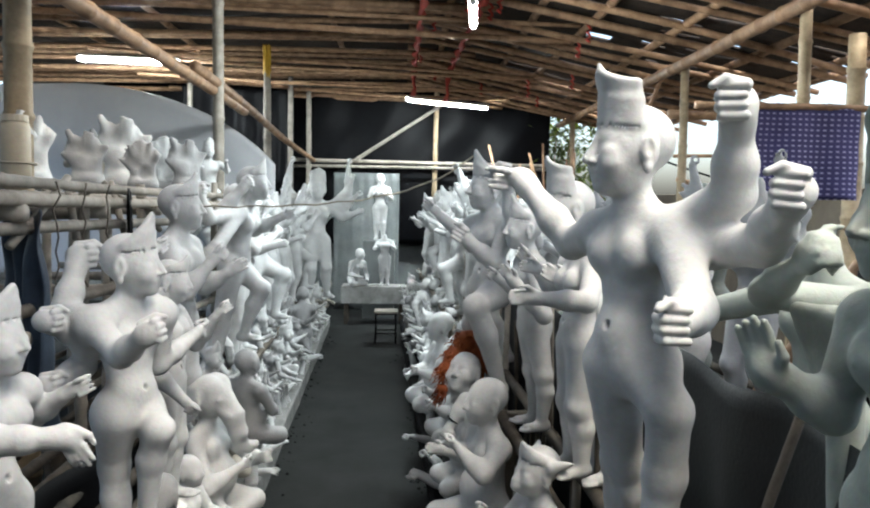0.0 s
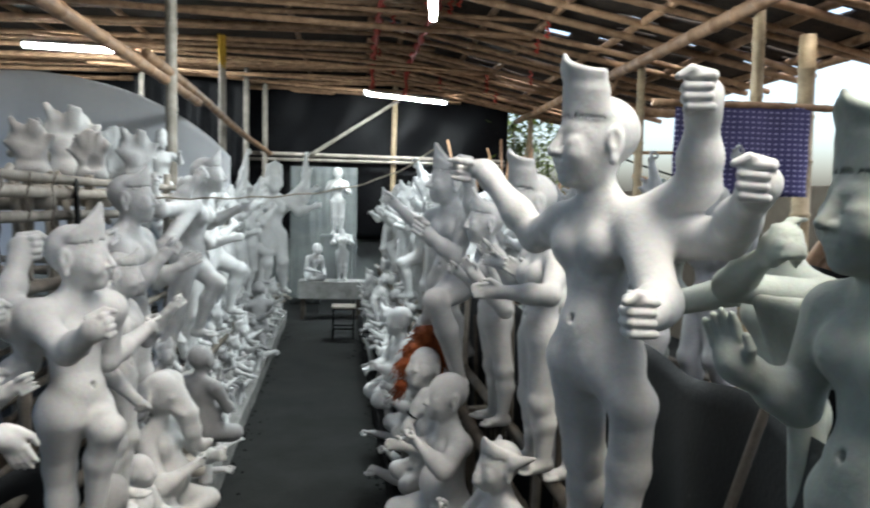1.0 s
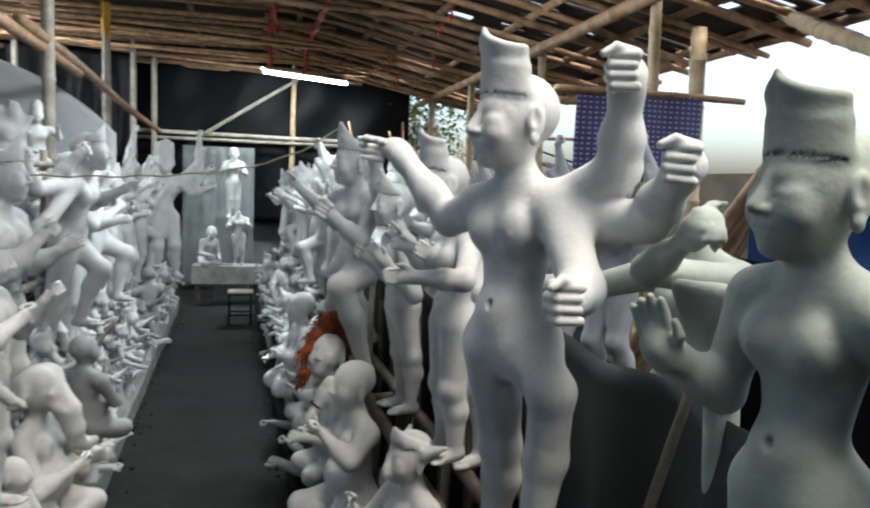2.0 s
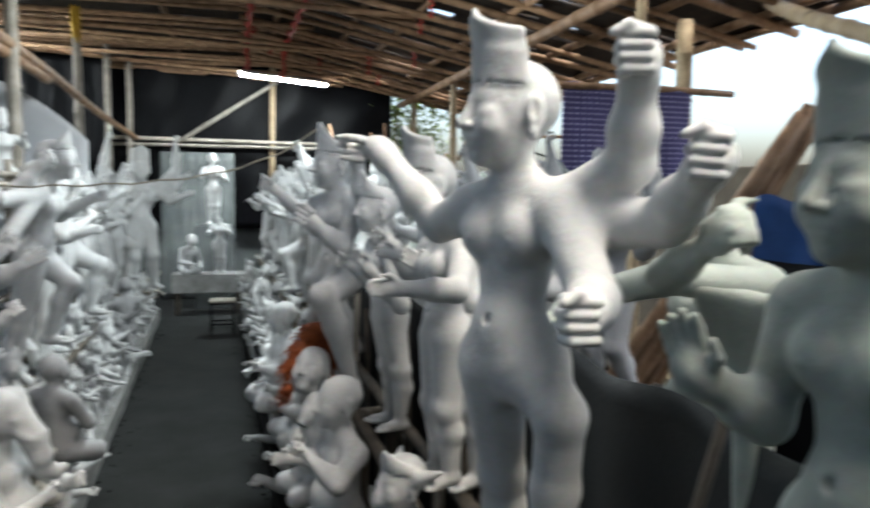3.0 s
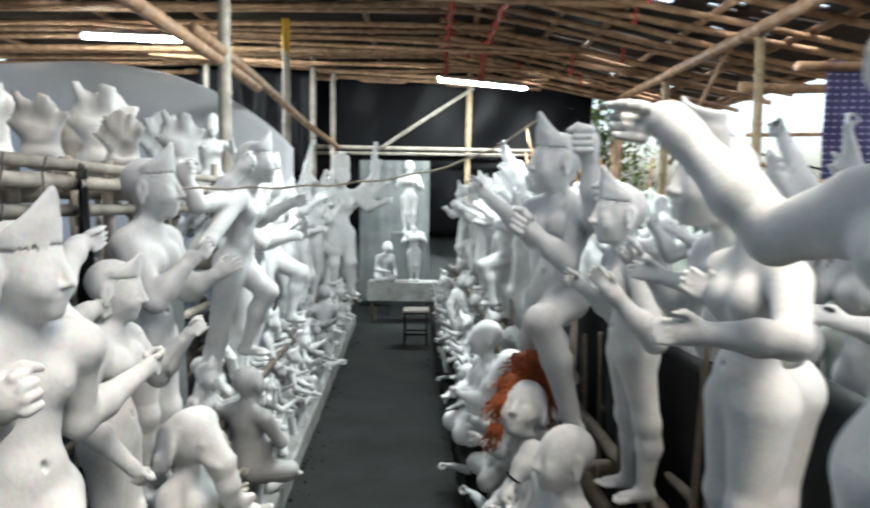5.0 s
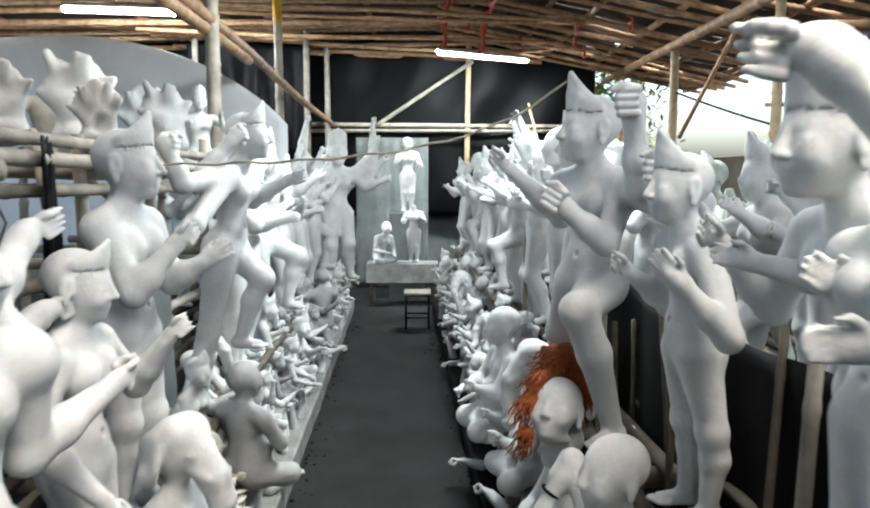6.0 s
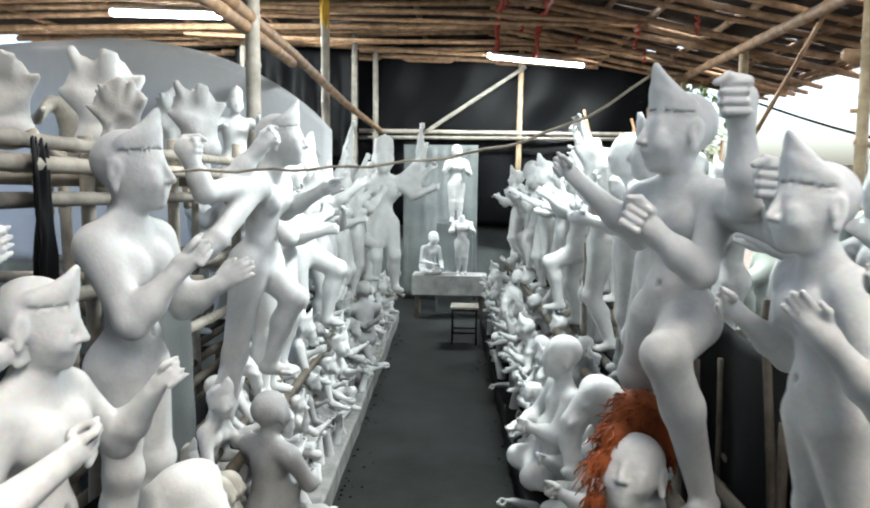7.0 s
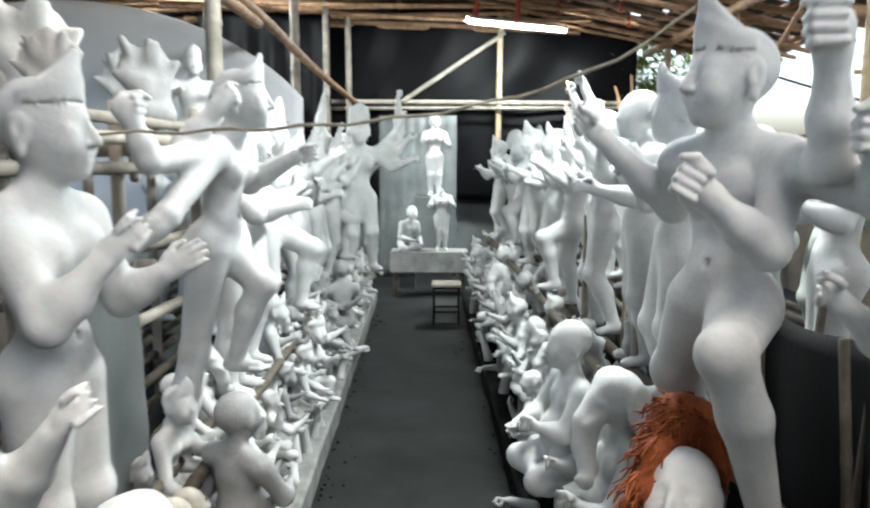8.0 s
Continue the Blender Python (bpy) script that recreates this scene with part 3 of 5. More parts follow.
while y < 11.9:
    dz = rng.uniform(-0.05, 0.04)
    bamboo("bamboo_rafter", (-6.1, y + rng.uniform(-0.15, 0.15), roof_z(-6.1, y) + 0.02 + dz), (0.9, y + rng.uniform(-0.15, 0.15), roof_z(0.3, y) + dz),
           rng.uniform(0.03, 0.042), "brown bamboo rafter under the roof", "roof rafters", bend=0.006)
    if rng.random() < 0.75:
        dz = rng.uniform(-0.06, 0.02)
        y2 = y + rng.uniform(0.05, 0.25)
        bamboo("bamboo_rafter", (-3.5, y2, roof_z(-3.5, y) - 0.03 + dz), (1.6, y2 + rng.uniform(-0.3, 0.3), roof_z(1.6, y) + 0.02 + dz),
               rng.uniform(0.022, 0.034), "thin brown bamboo rafter under the roof", "roof rafters", bend=0.01)
    bamboo("bamboo_rafter", (0.1, y + rng.uniform(-0.2, 0.2), ROOF_L + 0.1), (3.9, y + rng.uniform(-0.2, 0.2), roof_z(3.9, y) + 0.03 + rng.uniform(-0.04, 0.02)),
           rng.uniform(0.024, 0.036), "sloping brown bamboo rafter of the low roof side", "roof rafters", bend=0.008)
    y += rng.uniform(0.34, 0.5)
for x in (-5.2, -3.6, -2.4, -0.7, 0.5, 1.15, 1.7, 2.3, 3.1, 3.6, 3.86):
    bamboo("bamboo_purlin", (x, -1.2 if x < 0.6 else 1.9, roof_z(x, 0) + 0.09), (x + rng.uniform(-0.15, 0.15), 11.9, roof_z(x, 0) + 0.09), 0.035,
           "long bamboo purlin on the rafters", "roof purlins", bend=0.004)

# ---- posts and beams ----
POSTS = [(-1.34, 5.6, 0.045, 3.4), (-1.5, 8.5, 0.045, 3.42), (-1.55, 10.5, 0.04, 3.42), (-1.4, 11.25, 0.04, 3.42), (-1.47, 3.0, 0.055, 3.4),
         (0.55, 11.4, 0.04, 3.42), (-3.0, 10.6, 0.04, 3.4),
         (2.62, 8.9, 0.05, 3.0), (2.6, 6.6, 0.042, 3.0), (2.63, 4.6, 0.043, 3.0), (3.24, 5.0, 0.066, 2.88), (2.6, 11.0, 0.045, 3.0)]
for x, y, r, top in POSTS:
    bamboo("bamboo_post", (x, y, 0), (x + rng.uniform(-0.04, 0.04), y, top), r, "upright bamboo post of the shed", "shed posts",
           mat=BAMBOO_TAN if x > 0 or y < 4 else BAMBOO_GREY, bend=0.006)
bamboo("bamboo_beam", (-1.4, 1.5, 2.56), (-1.36, 6.6, 2.44), 0.042, "long bamboo beam tied to the posts", "beams", bend=0.004)
bamboo("bamboo_beam", (-1.345, 5.0, 2.545), (-1.335, 11.4, 2.28), 0.036, "second bamboo lashed along the beam", "beams", bend=0.004)
bamboo("bamboo_beam", (2.56, 2.0, 2.96), (2.56, 11.8, 2.94), 0.05, "bamboo eave beam along the open side", "beams", bend=0.004)
bamboo("bamboo_beam", (-2.2, 11.35, 2.3), (2.3, 11.4, 2.28), 0.03, "horizontal bamboo rail before the black sheet", "beams", BAMBOO_GREY, 0.003)
bamboo("bamboo_beam", (-2.2, 11.3, 2.2), (2.3, 11.3, 2.22), 0.025, "horizontal bamboo rail before the black sheet", "beams", BAMBOO_GREY, 0.003)
bamboo("bamboo_brace", (-0.85, 11.33, 2.2), (0.62, 11.36, 3.17), 0.028, "slanting bamboo brace before the black sheet", "beams", BAMBOO_GREY, 0.004)
bamboo("bamboo_rail", (1.9, 4.54, 2.3), (3.3, 4.54, 2.3), 0.025, "bamboo rail that carries the purple cloth", "beams")
bamboo("bamboo_rail", (2.55, 6.62, 2.13), (3.95, 6.62, 2.15), 0.016, "thin bamboo rail across the open side", "beams")
bamboo("bamboo_rail", (2.58, 6.6, 1.92), (3.15, 6.5, 1.75), 0.02, "slanting bamboo rail across the open side", "beams")
bamboo("bamboo_rail", (2.66, 8.8, 2.0), (2.66, 7.3, 2.97), 0.022, "slanting bamboo strut under the eave", "beams")
bamboo("bamboo_rail", (2.5, 6.66, 2.52), (3.5, 6.66, 2.52), 0.04, "short bamboo rail between the eave posts", "beams")


def end_sheet(u, v):
    x = -4.6 + 7.0 * u
    fold = 0.05 * math.sin(u * 40 + 2 * math.sin(v * 5)) * (0.4 + 0.6 * v) + 0.06 * noise.noise(Vector((u * 6, v * 4, 0)))
    return (x, 11.62 + fold, 1.0 + (3.45 - 1.0 - 0.25 * max(0, u - 0.75) * 4 * 0.5) * v)


tagged(sheet("black_plastic_sheet", 120, 24, end_sheet, BLACK_SHEET, 0.004), "black plastic sheet hung across the far end, creased", "plastic sheet")


def dull_sheet(u, v):
    return (-1.0 + 1.0 * u, 11.2 + 0.03 * noise.noise(Vector((u * 9, v * 3, 4))), 0.01 + 2.1 * v)


tagged(sheet("grey_sheet", 120, 16, dull_sheet, GREY_SHEET, 0.004), "dull grey panel standing at the far wall", "panel")
wall_back = tagged(new("wall_back", box_mesh("wall_back", (-6.3, 11.9, 0), (2.2, 12.0, 3.7), GREY_SHEET)), "plain wall behind the sheeting", "wall", kind="structure")
wall_left = tagged(new("wall_left", box_mesh("wall_left", (-6.3, -3, 0), (-6.2, 11.9, 1.9), GREY_SHEET)), "plain sheet wall of the shed", "wall", kind="structure")
# unseen wall behind the camera, tall enough to cut the daylight from there
wall_front_blocker = tagged(new("wall_front_blocker", box_mesh("wall_front_blocker", (-6.3, -1.4, 0), (4.08, -1.3, 3.3), GREY_SHEET)), "plain unseen wall added behind the viewer to block daylight", "wall", kind="structure")
fence_side = tagged(new("fence_wall", box_mesh("fence_wall", (4.0, -3.0, 0), (4.08, 12.0, 1.85), EARTH, 0.01)), "low brown mat wall along the open side", "wall", kind="structure")


# ---- lamps ----
def tube_lamp(a, b, label, strength_mat=TUBE, wide=1.0, r=0.019):
    a, b = Vector(a), Vector(b)
    mid = (a + b) / 2
    root = new("tube_lamp")
    root.location = mid
    a, b = a - mid, b - mid
    v, f = tube_rings([a, b], [r, r], 12)
    me = mesh_object("tube", v, f, strength_mat)
    t = new("tube", me)
    t.parent = root
    flat = (b - a).cross(Vector((0, 0, 1))).normalized()
    rim = [flat * w * wide + Vector((0, 0, z)) for w, z in ((-0.085, 0.005), (-0.03, 0.05), (0.03, 0.05), (0.085, 0.005), (0.08, 0.005), (0.028, 0.042), (-0.028, 0.042), (-0.08, 0.005))]
    v = [e * 1.02 + q for e in (a, b) for q in rim]
    f = [(k, (k + 1) % 8, 8 + (k + 1) % 8, 8 + k) for k in range(8)] + [(7, 6, 5, 4, 3, 2, 1, 0), tuple(range(8, 16))]
    c = new("batten", mesh_object("batten", v, f, WHITE_SHEET, False))
    c.parent = root
    for e in (a, b):
        d = (e).normalized()
        v, f = tube_rings([e, e + d * 0.03], [r + 0.002, r + 0.002], 10)
        o = new("end_cap", mesh_object("end_cap", v, f, WHITE_SHEET, False))
        o.parent = root
    return tagged(root, label, "tube lamp", "tube lamps")


tube_lamp((0.107, 9.79, 3.03), (1.21, 10.25, 3.01), "lit white fluorescent tube hung on red cords")
# tube radius and batten enlarged so the shape carries the lamp's bloom
tube_lamp((-3.69, 8.65, 3.26), (-2.63, 8.84, 3.27), "lit white fluorescent tube under the roof, thickened for its bloom", wide=1.3, r=0.034)
tube_lamp((0.45, 4.2, 2.8), (0.56, 5.35, 2.95), "lit white fluorescent tube hung above the aisle", wide=0.3)
for x0, x1 in ((0.18, 0.22), (0.62, 0.7)):
    n = 30
    pts = []
    for i in range(n):
        u = i / (n - 1)
        y = 9.9 - 4.2 * u
        x = x0 + (x1 - x0) * u
        sag = 0.03 * abs(math.sin(u * 22)) + (0.28 * max(0, 1 - u * 8) if x0 < 1 else 0)
        pts.append((x + 0.015 * math.sin(i * 1.9), y, roof_z(x, y) - 0.05 - sag))
    v, f = tube_rings(pts, [0.02 if i % 3 else 0.04 for i in range(n)], 6)
    tagged(new("red_rope", mesh_object("red_rope", v, f, RED)), "knotted red cord strung under the rafters", "rope", "red ropes")

# ---- upper stands ----
def stand(name, fx, side, z, depth, y0, y1, label):
    """A bamboo stand along the aisle: posts, rails and a deck of bamboo."""
    root = new(name)
    root.location = (0, 0, 0)
    tagged(root, label, "bamboo stand")
    ys = np.arange(y0, y1 + 0.01, 1.15)
    for y in ys:
        for d in (0.03, depth * 0.5, depth):
            x = fx(y) + side * d
            bamboo("post", (x, y, 0), (x, y, z - 0.02), 0.034, "", "", BAMBOO_DARK, parent=root)
        bamboo("crossbar", (fx(y) - side * 0.02, y + 0.06, z - 0.06), (fx(y) + side * depth, y + 0.06, z - 0.06), 0.028, "", "", BAMBOO_DARK, parent=root)
    for d in np.arange(0.0, depth + 0.01, 0.13):
        bamboo("deck_pole", (fx(y0) + side * d, y0 - 0.2, z - 0.02), (fx(y1) + side * d, y1 + 0.2, z - 0.02), 0.022, "", "", BAMBOO_DARK, 0.002, parent=root)
    return root


DECK_L, DECK_R = 0.62, 0.82
stand("bamboo_stand", lambda y: aisle_left(y) - 0.16, -1, DECK_L, 1.3, 1.0, 9.2, "grey bamboo stand carrying rows of clay statues")
stand("bamboo_stand", lambda y: aisle_right(y) + 0.22, 1, DECK_R, 1.3, 0.6, 9.2, "grey bamboo stand carrying rows of clay statues")
LOW_L, LOW_R = 0.34, 0.42
for side, fx, z in ((-1, aisle_left, LOW_L), (1, aisle_right, LOW_R)):
    for y in np.arange(0.4, 9.2, 1.1):
        a = fx(y) + side * 0.05
        me = box_mesh("low_bench", (-0.13, -0.5, 0), (0.13, 0.5, 0.03), BOARD, 0.004)
        root = new("low_bench", me)
        root.location = (fx(y) + side * 0.2, y, z - 0.03)
        root.rotation_euler[2] = radians(1.9)
        tagged(root, "dusty plank bench carrying small clay statues", "bench", "low benches")
        for dy in (-0.42, 0.42):
            bm = bmesh.new()
            add_box(bm, (-0.11, dy - 0.03, -(z - 0.03)), (0.11, dy + 0.03, 0), 0.004)
            part("leg", bm, BOARD, root)

# sheeting that closes the space under the stands; its black stands in for shade
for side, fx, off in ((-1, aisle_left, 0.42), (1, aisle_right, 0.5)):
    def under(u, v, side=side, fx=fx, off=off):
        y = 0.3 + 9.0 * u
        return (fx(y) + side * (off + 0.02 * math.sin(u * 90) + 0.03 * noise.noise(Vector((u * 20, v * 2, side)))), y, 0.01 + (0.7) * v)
    tagged(sheet("shade_sheet", 150, 8, under, BLACK, 0.003), "dark plastic sheet under the stand, its black standing in for shade", "sheet")
# ---- large statues beside the aisle ----
def at_points(base, phi, h):
    return lambda *p: local(base, phi, h, p)


# four-armed crowned figure
b, p, h = (0.54, 1.445, 0.845), 207, 1.0
P = at_points(b, p, h)
GRIP = ("fist", turned(p, (-1, 0.15, 0)))
c = figure(
    arms=[(1, P(0.575, 1.210, 1.473), P(0.519, 1.130, 1.469), ("fist", turned(p, (-1, -0.25, 0.05))), (0, 0, 1), 0.08, None, 1.08),
          (1, P(0.666, 1.280, 1.676), P(0.640, 1.220, 1.802), GRIP, (0, 0, 1), 0.082, P(0.615, 1.36, 1.615), 1.1),
          (1, P(0.694, 1.220, 1.589), P(0.673, 1.100, 1.663), ("fist", turned(p, (-1, 0.3, 0.1))), (0, 0, 1), 0.078, P(0.62, 1.37, 1.57), 1.08),
          (-1, P(0.471, 1.680, 1.563), P(0.375, 1.770, 1.697), ("pinch", turned(p, (-0.95, 0.35, 0.1))), (0, 0, 1), 0.08, None, 1.08)],
    legs=[(-1, P(0.561, 1.530, 1.094), P(0.55, 1.54, 0.88), (1, -0.1)), (1, P(0.584, 1.330, 1.264), P(0.565, 1.37, 0.88), (1, 0.1))],
    crown="wrap", tip=0.1, head_s=1.03, girth=0.92, chest=0.84, head_yaw=-20, shoulder=0.772, neck=0.022)
statue("crowned_statue", c, b, p, h, "pale grey clay statue with crown and four raised arms", voxel=0.0032)

# crowned figure with a raised palm
b, p, h = (0.73, 0.87, 0.835), 186, 0.87
P = at_points(b, p, h)
c = figure(
    arms=[(-1, P(0.686, 0.980, 1.363), P(0.606, 0.980, 1.413), ("open", turned(p, (-0.25, 0.1, 1))), turned(p, (0.6, -0.75, 0.1)), 0.085),
          (1, P(0.83, 0.74, 1.36), P(0.75, 0.68, 1.46), "open", (0, 1, 0), 0.08)],
    crown="wrap", tip=0.09, head_s=1.1, head_yaw=-8, chest=0.88, girth=0.95)
statue("crowned_statue", c, b, p, h, "greenish grey clay statue with crown and open raised palm", voxel=0.0032, mat=CLAY_DAMP)

# broad back plate of raw clay beside it
plate = Clay()
A, B, C, D = (np.array(q) for q in ((0.762, 1.220, 1.476), (0.813, 1.100, 1.475), (0.822, 1.100, 1.364), (0.809, 1.220, 1.355)))
for i in range(9):
    u = i / 8
    plate.cap(A + (B - A) * u, D + (C - D) * u, 0.014, 0.012, 0.012)
plate.cap((A + B) / 2 + (0.03, 0.01, -0.02), ((C[0] + D[0]) / 2 + 0.05, (C[1] + D[1]) / 2 + 0.03, 0.84), 0.03, 0.03, 0.03)
tagged(new("clay_plate", clay_mesh("clay_plate", plate, 0.006, CLAY_DAMP)), "damp greenish clay plate standing between two statues", "clay plate")

# crowned figure in the second row
b, p, h = (0.69, 2.12, 0.825), 188, 0.88
P = at_points(b, p, h)
c = figure(arms=[(1, P(0.63, 1.95, 1.36), P(0.53, 1.97, 1.43), "open"), (-1, P(0.58, 2.3, 1.36), P(0.5, 2.3, 1.45), "pinch")], crown="wrap", tip=0.1, head_s=1.08, lean=0.32)
statue("crowned_statue", c, b, p, h, "clay statue with broad crown standing behind another", voxel=0.0048)

# damp torso behind
b, p, h = (0.92, 1.4, 0.82), 200, 0.85
P = at_points(b, p, h)
c = figure(arms=[(1, P(0.735, 1.280, 1.498), P(0.742, 1.180, 1.558), "fist", (0, 0, 1), 0.1), (-1, P(0.8, 1.7, 1.4), P(0.7, 1.65, 1.35), "open")],
           with_head=False, chest=0.9)
statue("headless_statue", c, b, p, h, "damp greenish clay torso without a head", voxel=0.01, mat=CLAY_DAMP)

# headless standing pair of legs with one arm
b, p, h = (0.555, 1.92, 0.92), 190, 0.74
P = at_points(b, p, h)
c = figure(arms=[(1, P(0.520, 1.720, 1.418), P(0.408, 1.730, 1.424), "open", (0, 0, 1), 0.08), (-1, P(0.62, 2.15, 1.42), P(0.5, 2.2, 1.45), "open")],
           with_head=False)
statue("headless_statue", c, b, p, h, "slender headless clay statue with stretched arm", voxel=0.0055, mat=CLAY)

# woman with a peaked crown, palm raised
b, p, h = (0.55, 2.6, 0.825), 187, 0.8
P = at_points(b, p, h)
c = figure(
    arms=[(1, P(0.555, 2.42, 1.275), P(0.455, 2.42, 1.385), ("open", turned(p, (-0.6, 0.1, 0.8))), turned(p, (1, -0.5, 0.3)), 0.075), (-1, P(0.55, 2.75, 1.28), P(0.45, 2.72, 1.36), "pinch")],
    legs=[(1, P(0.585, 2.55, 1.04), P(0.585, 2.56, 0.86), (1, 0.1)), (-1, P(0.56, 2.63, 1.04), P(0.57, 2.65, 0.86), (1, -0.1))],
    crown="peak", tip=0.1, head_s=1.05, girth=0.88, lean=0.08)
statue("crowned_statue", c, b, p, h, "clay statue with tall peaked crown and open palm", voxel=0.004)

# kneeling rider with a peaked crown
b, p, h = (0.46, 3.2, 0.78), 219, 1.02
P = at_points(b, p, h)
c = figure(
    arms=[(1, P(0.45, 2.98, 1.41), P(0.335, 2.97, 1.505), ("fist", turned(p, (-0.8, 0, 0.5))), (0, 0, 1), 0.08),
          (-1, P(0.4, 3.36, 1.46), P(0.235, 3.33, 1.605), "pinch", (0, 0, 1), 0.07),
          (1, P(0.52, 2.93, 1.56), P(0.485, 2.88, 1.74), ("fist", turned(p, (-1, 0, 0))), (0, 0, 1), 0.09),
          (1, P(0.6, 2.9, 1.5), P(0.55, 2.84, 1.585), ("fist", turned(p, (-1, 0, 0.1))), (0, 0, 1), 0.085)],
    legs=[(1, P(0.375, 2.95, 1.23), P(0.49, 3.0, 0.88), (1, 0.0)), (-1, P(0.4, 3.3, 1.1), P(0.48, 3.32, 0.83), (1, 0))],
    crown="peak", tip=0.1, head_s=1.08, limb=1.08, head_yaw=-28, girth=0.95, chest=0.9)
statue("crowned_statue", c, b, p, h, "clay rider statue with peaked crown and bent knee", voxel=0.004)

# left: crowned boy
b, p, h = (-0.67, 1.98, 0.62), -30, 0.92
P = at_points(b, p, h)
GRIP = turned(p, (1, 0, 0))
c = figure(
    arms=[(-1, P(-0.614, 1.780, 1.266), P(-0.525, 1.680, 1.329), ("fist", turned(p, (1, 0.1, 0.35))), (0, 0, 1), 0.08),
          (-1, P(-0.824, 1.950, 1.348), P(-0.815, 2.000, 1.463), ("fist", GRIP), (0, 0, 1), 0.09, None, 1.1),
          (1, P(-0.632, 2.100, 1.174), P(-0.574, 2.230, 1.227), "pinch", (0, 0, 1), 0.075),
          (-1, P(-0.779, 1.950, 1.274), P(-0.815, 1.860, 1.326), ("fist", GRIP), (0, 0, 1), 0.08),
          (-1, P(-0.793, 1.980, 1.192), P(-0.827, 1.880, 1.171), ("fist", GRIP), (0, 0, 1), 0.08),
          (1, P(-0.711, 2.150, 1.387), P(-0.710, 2.260, 1.479), ("pinch", turned(p, (0.7, 0.5, 0.4))), (0, 0, 1), 0.07),
          (1, P(-0.746, 2.200, 1.295), P(-0.729, 2.330, 1.335), ("pinch", turned(p, (0.7, 0.5, 0.3))), (0, 0, 1), 0.07)],
    legs=[(-1, P(-0.715, 1.980, 0.914), P(-0.68, 1.98, 0.655), (1, 0)), (1, P(-0.577, 1.930, 1.031), P(-0.626, 1.980, 0.780), (1, 0))],
    crown="peak", tip=0.1, girth=1.0, limb=0.92, head_s=1.04, chest=0.8, head_yaw=28)
statue("crowned_statue", c, b, p, h, "plump pale clay statue with pointed crown and fists", voxel=0.004)

b, p, h = (-0.77, 1.48, 0.63), -20, 0.79
P = at_points(b, p, h)
c = figure(arms=[(-1, P(-0.68, 1.36, 1.19), P(-0.585, 1.38, 1.19), ("open", turned(p, (0.5, 0, -1))), turned(p, (1, 0, 0.3)), 0.085), (1, P(-0.75, 1.62, 1.16), P(-0.66, 1.58, 1.22), "pinch", (0, 0, 1), 0.07)],
           crown="peak", tip=0.08, head_s=1.1, girth=1.0, head_yaw=16)
statue("crowned_statue", c, b, p, h, "clay statue with small crown and hanging palm", voxel=0.004)

b, p, h = (-0.71, 2.42, 0.625), -4, 0.82
P = at_points(b, p, h)
c = figure(arms=[(-1, P(-0.72, 2.28, 1.12), P(-0.63, 2.3, 1.02), "pinch", (0, 0, 1), 0.07), (1, P(-0.66, 2.58, 1.14), P(-0.58, 2.54, 1.24), "pinch", (0, 0, 1), 0.07)],
           head_s=0.95, head_pitch=8, crown="peak", tip=0.07, girth=0.85, head_yaw=14)
statue("clay_statue", c, b, p, h, "bare-headed clay statue with gesturing fingers", voxel=0.0048)

b, p, h = (-0.87, 3.06, 0.62), -12, 1.08
P = at_points(b, p, h)
c = figure(arms=[(-1, P(-0.8, 2.93, 1.28), P(-0.72, 2.96, 1.38), "pinch", (0, 0, 1), 0.075), (1, P(-0.8, 3.22, 1.27), P(-0.7, 3.2, 1.33), "open")],
           head_s=1.0, crown="peak", tip=0.085, girth=0.85, head_yaw=14)
statue("clay_statue", c, b, p, h, "slender pale clay statue with low pointed crown", voxel=0.0048)

# left: tall figure with raised knee and hidden face
b, p, h = (-0.845, 3.98, 0.803), -6, 1.018
P = at_points(b, p, h)
c = figure(
    arms=[(-1, P(-0.861, 3.780, 1.598), P(-0.766, 3.820, 1.717), ("fist", turned(p, (0.8, 0.2, 0.45))), (0, 0, 1), 0.075), (1, P(-0.762, 4.100, 1.485), P(-0.614, 4.020, 1.558), "pinch"),
          (-1, P(-0.892, 3.620, 1.559), P(-0.929, 3.600, 1.666), ("fist", turned(p, (1, 0, 0))), (0, 0, 1), 0.085), (-1, P(-0.855, 3.620, 1.413), P(-0.914, 3.560, 1.346), "open", (0, 0, 1), 0.08)],
    legs=[(-1, P(-0.915, 3.950, 0.962), P(-0.971, 3.950, 0.590), (1, 0)), (1, P(-0.700, 3.980, 1.169), P(-0.804, 4.020, 0.906), (1, 0))],
    crown="peak", tip=0.085, girth=0.95, head_s=1.02, chest=0.9, lean=0.192, head_yaw=10)
statue("crowned_statue", c, b, p, h, "tall slender clay statue with raised knee and crown", voxel=0.0048)

# ---- small statues on the low benches ----
b, p, h = (0.4, 2.6, 0.42 - 0.0), 195, 0.92
P = at_points((b[0], b[1], b[2] - 0.37 * h), p, h)
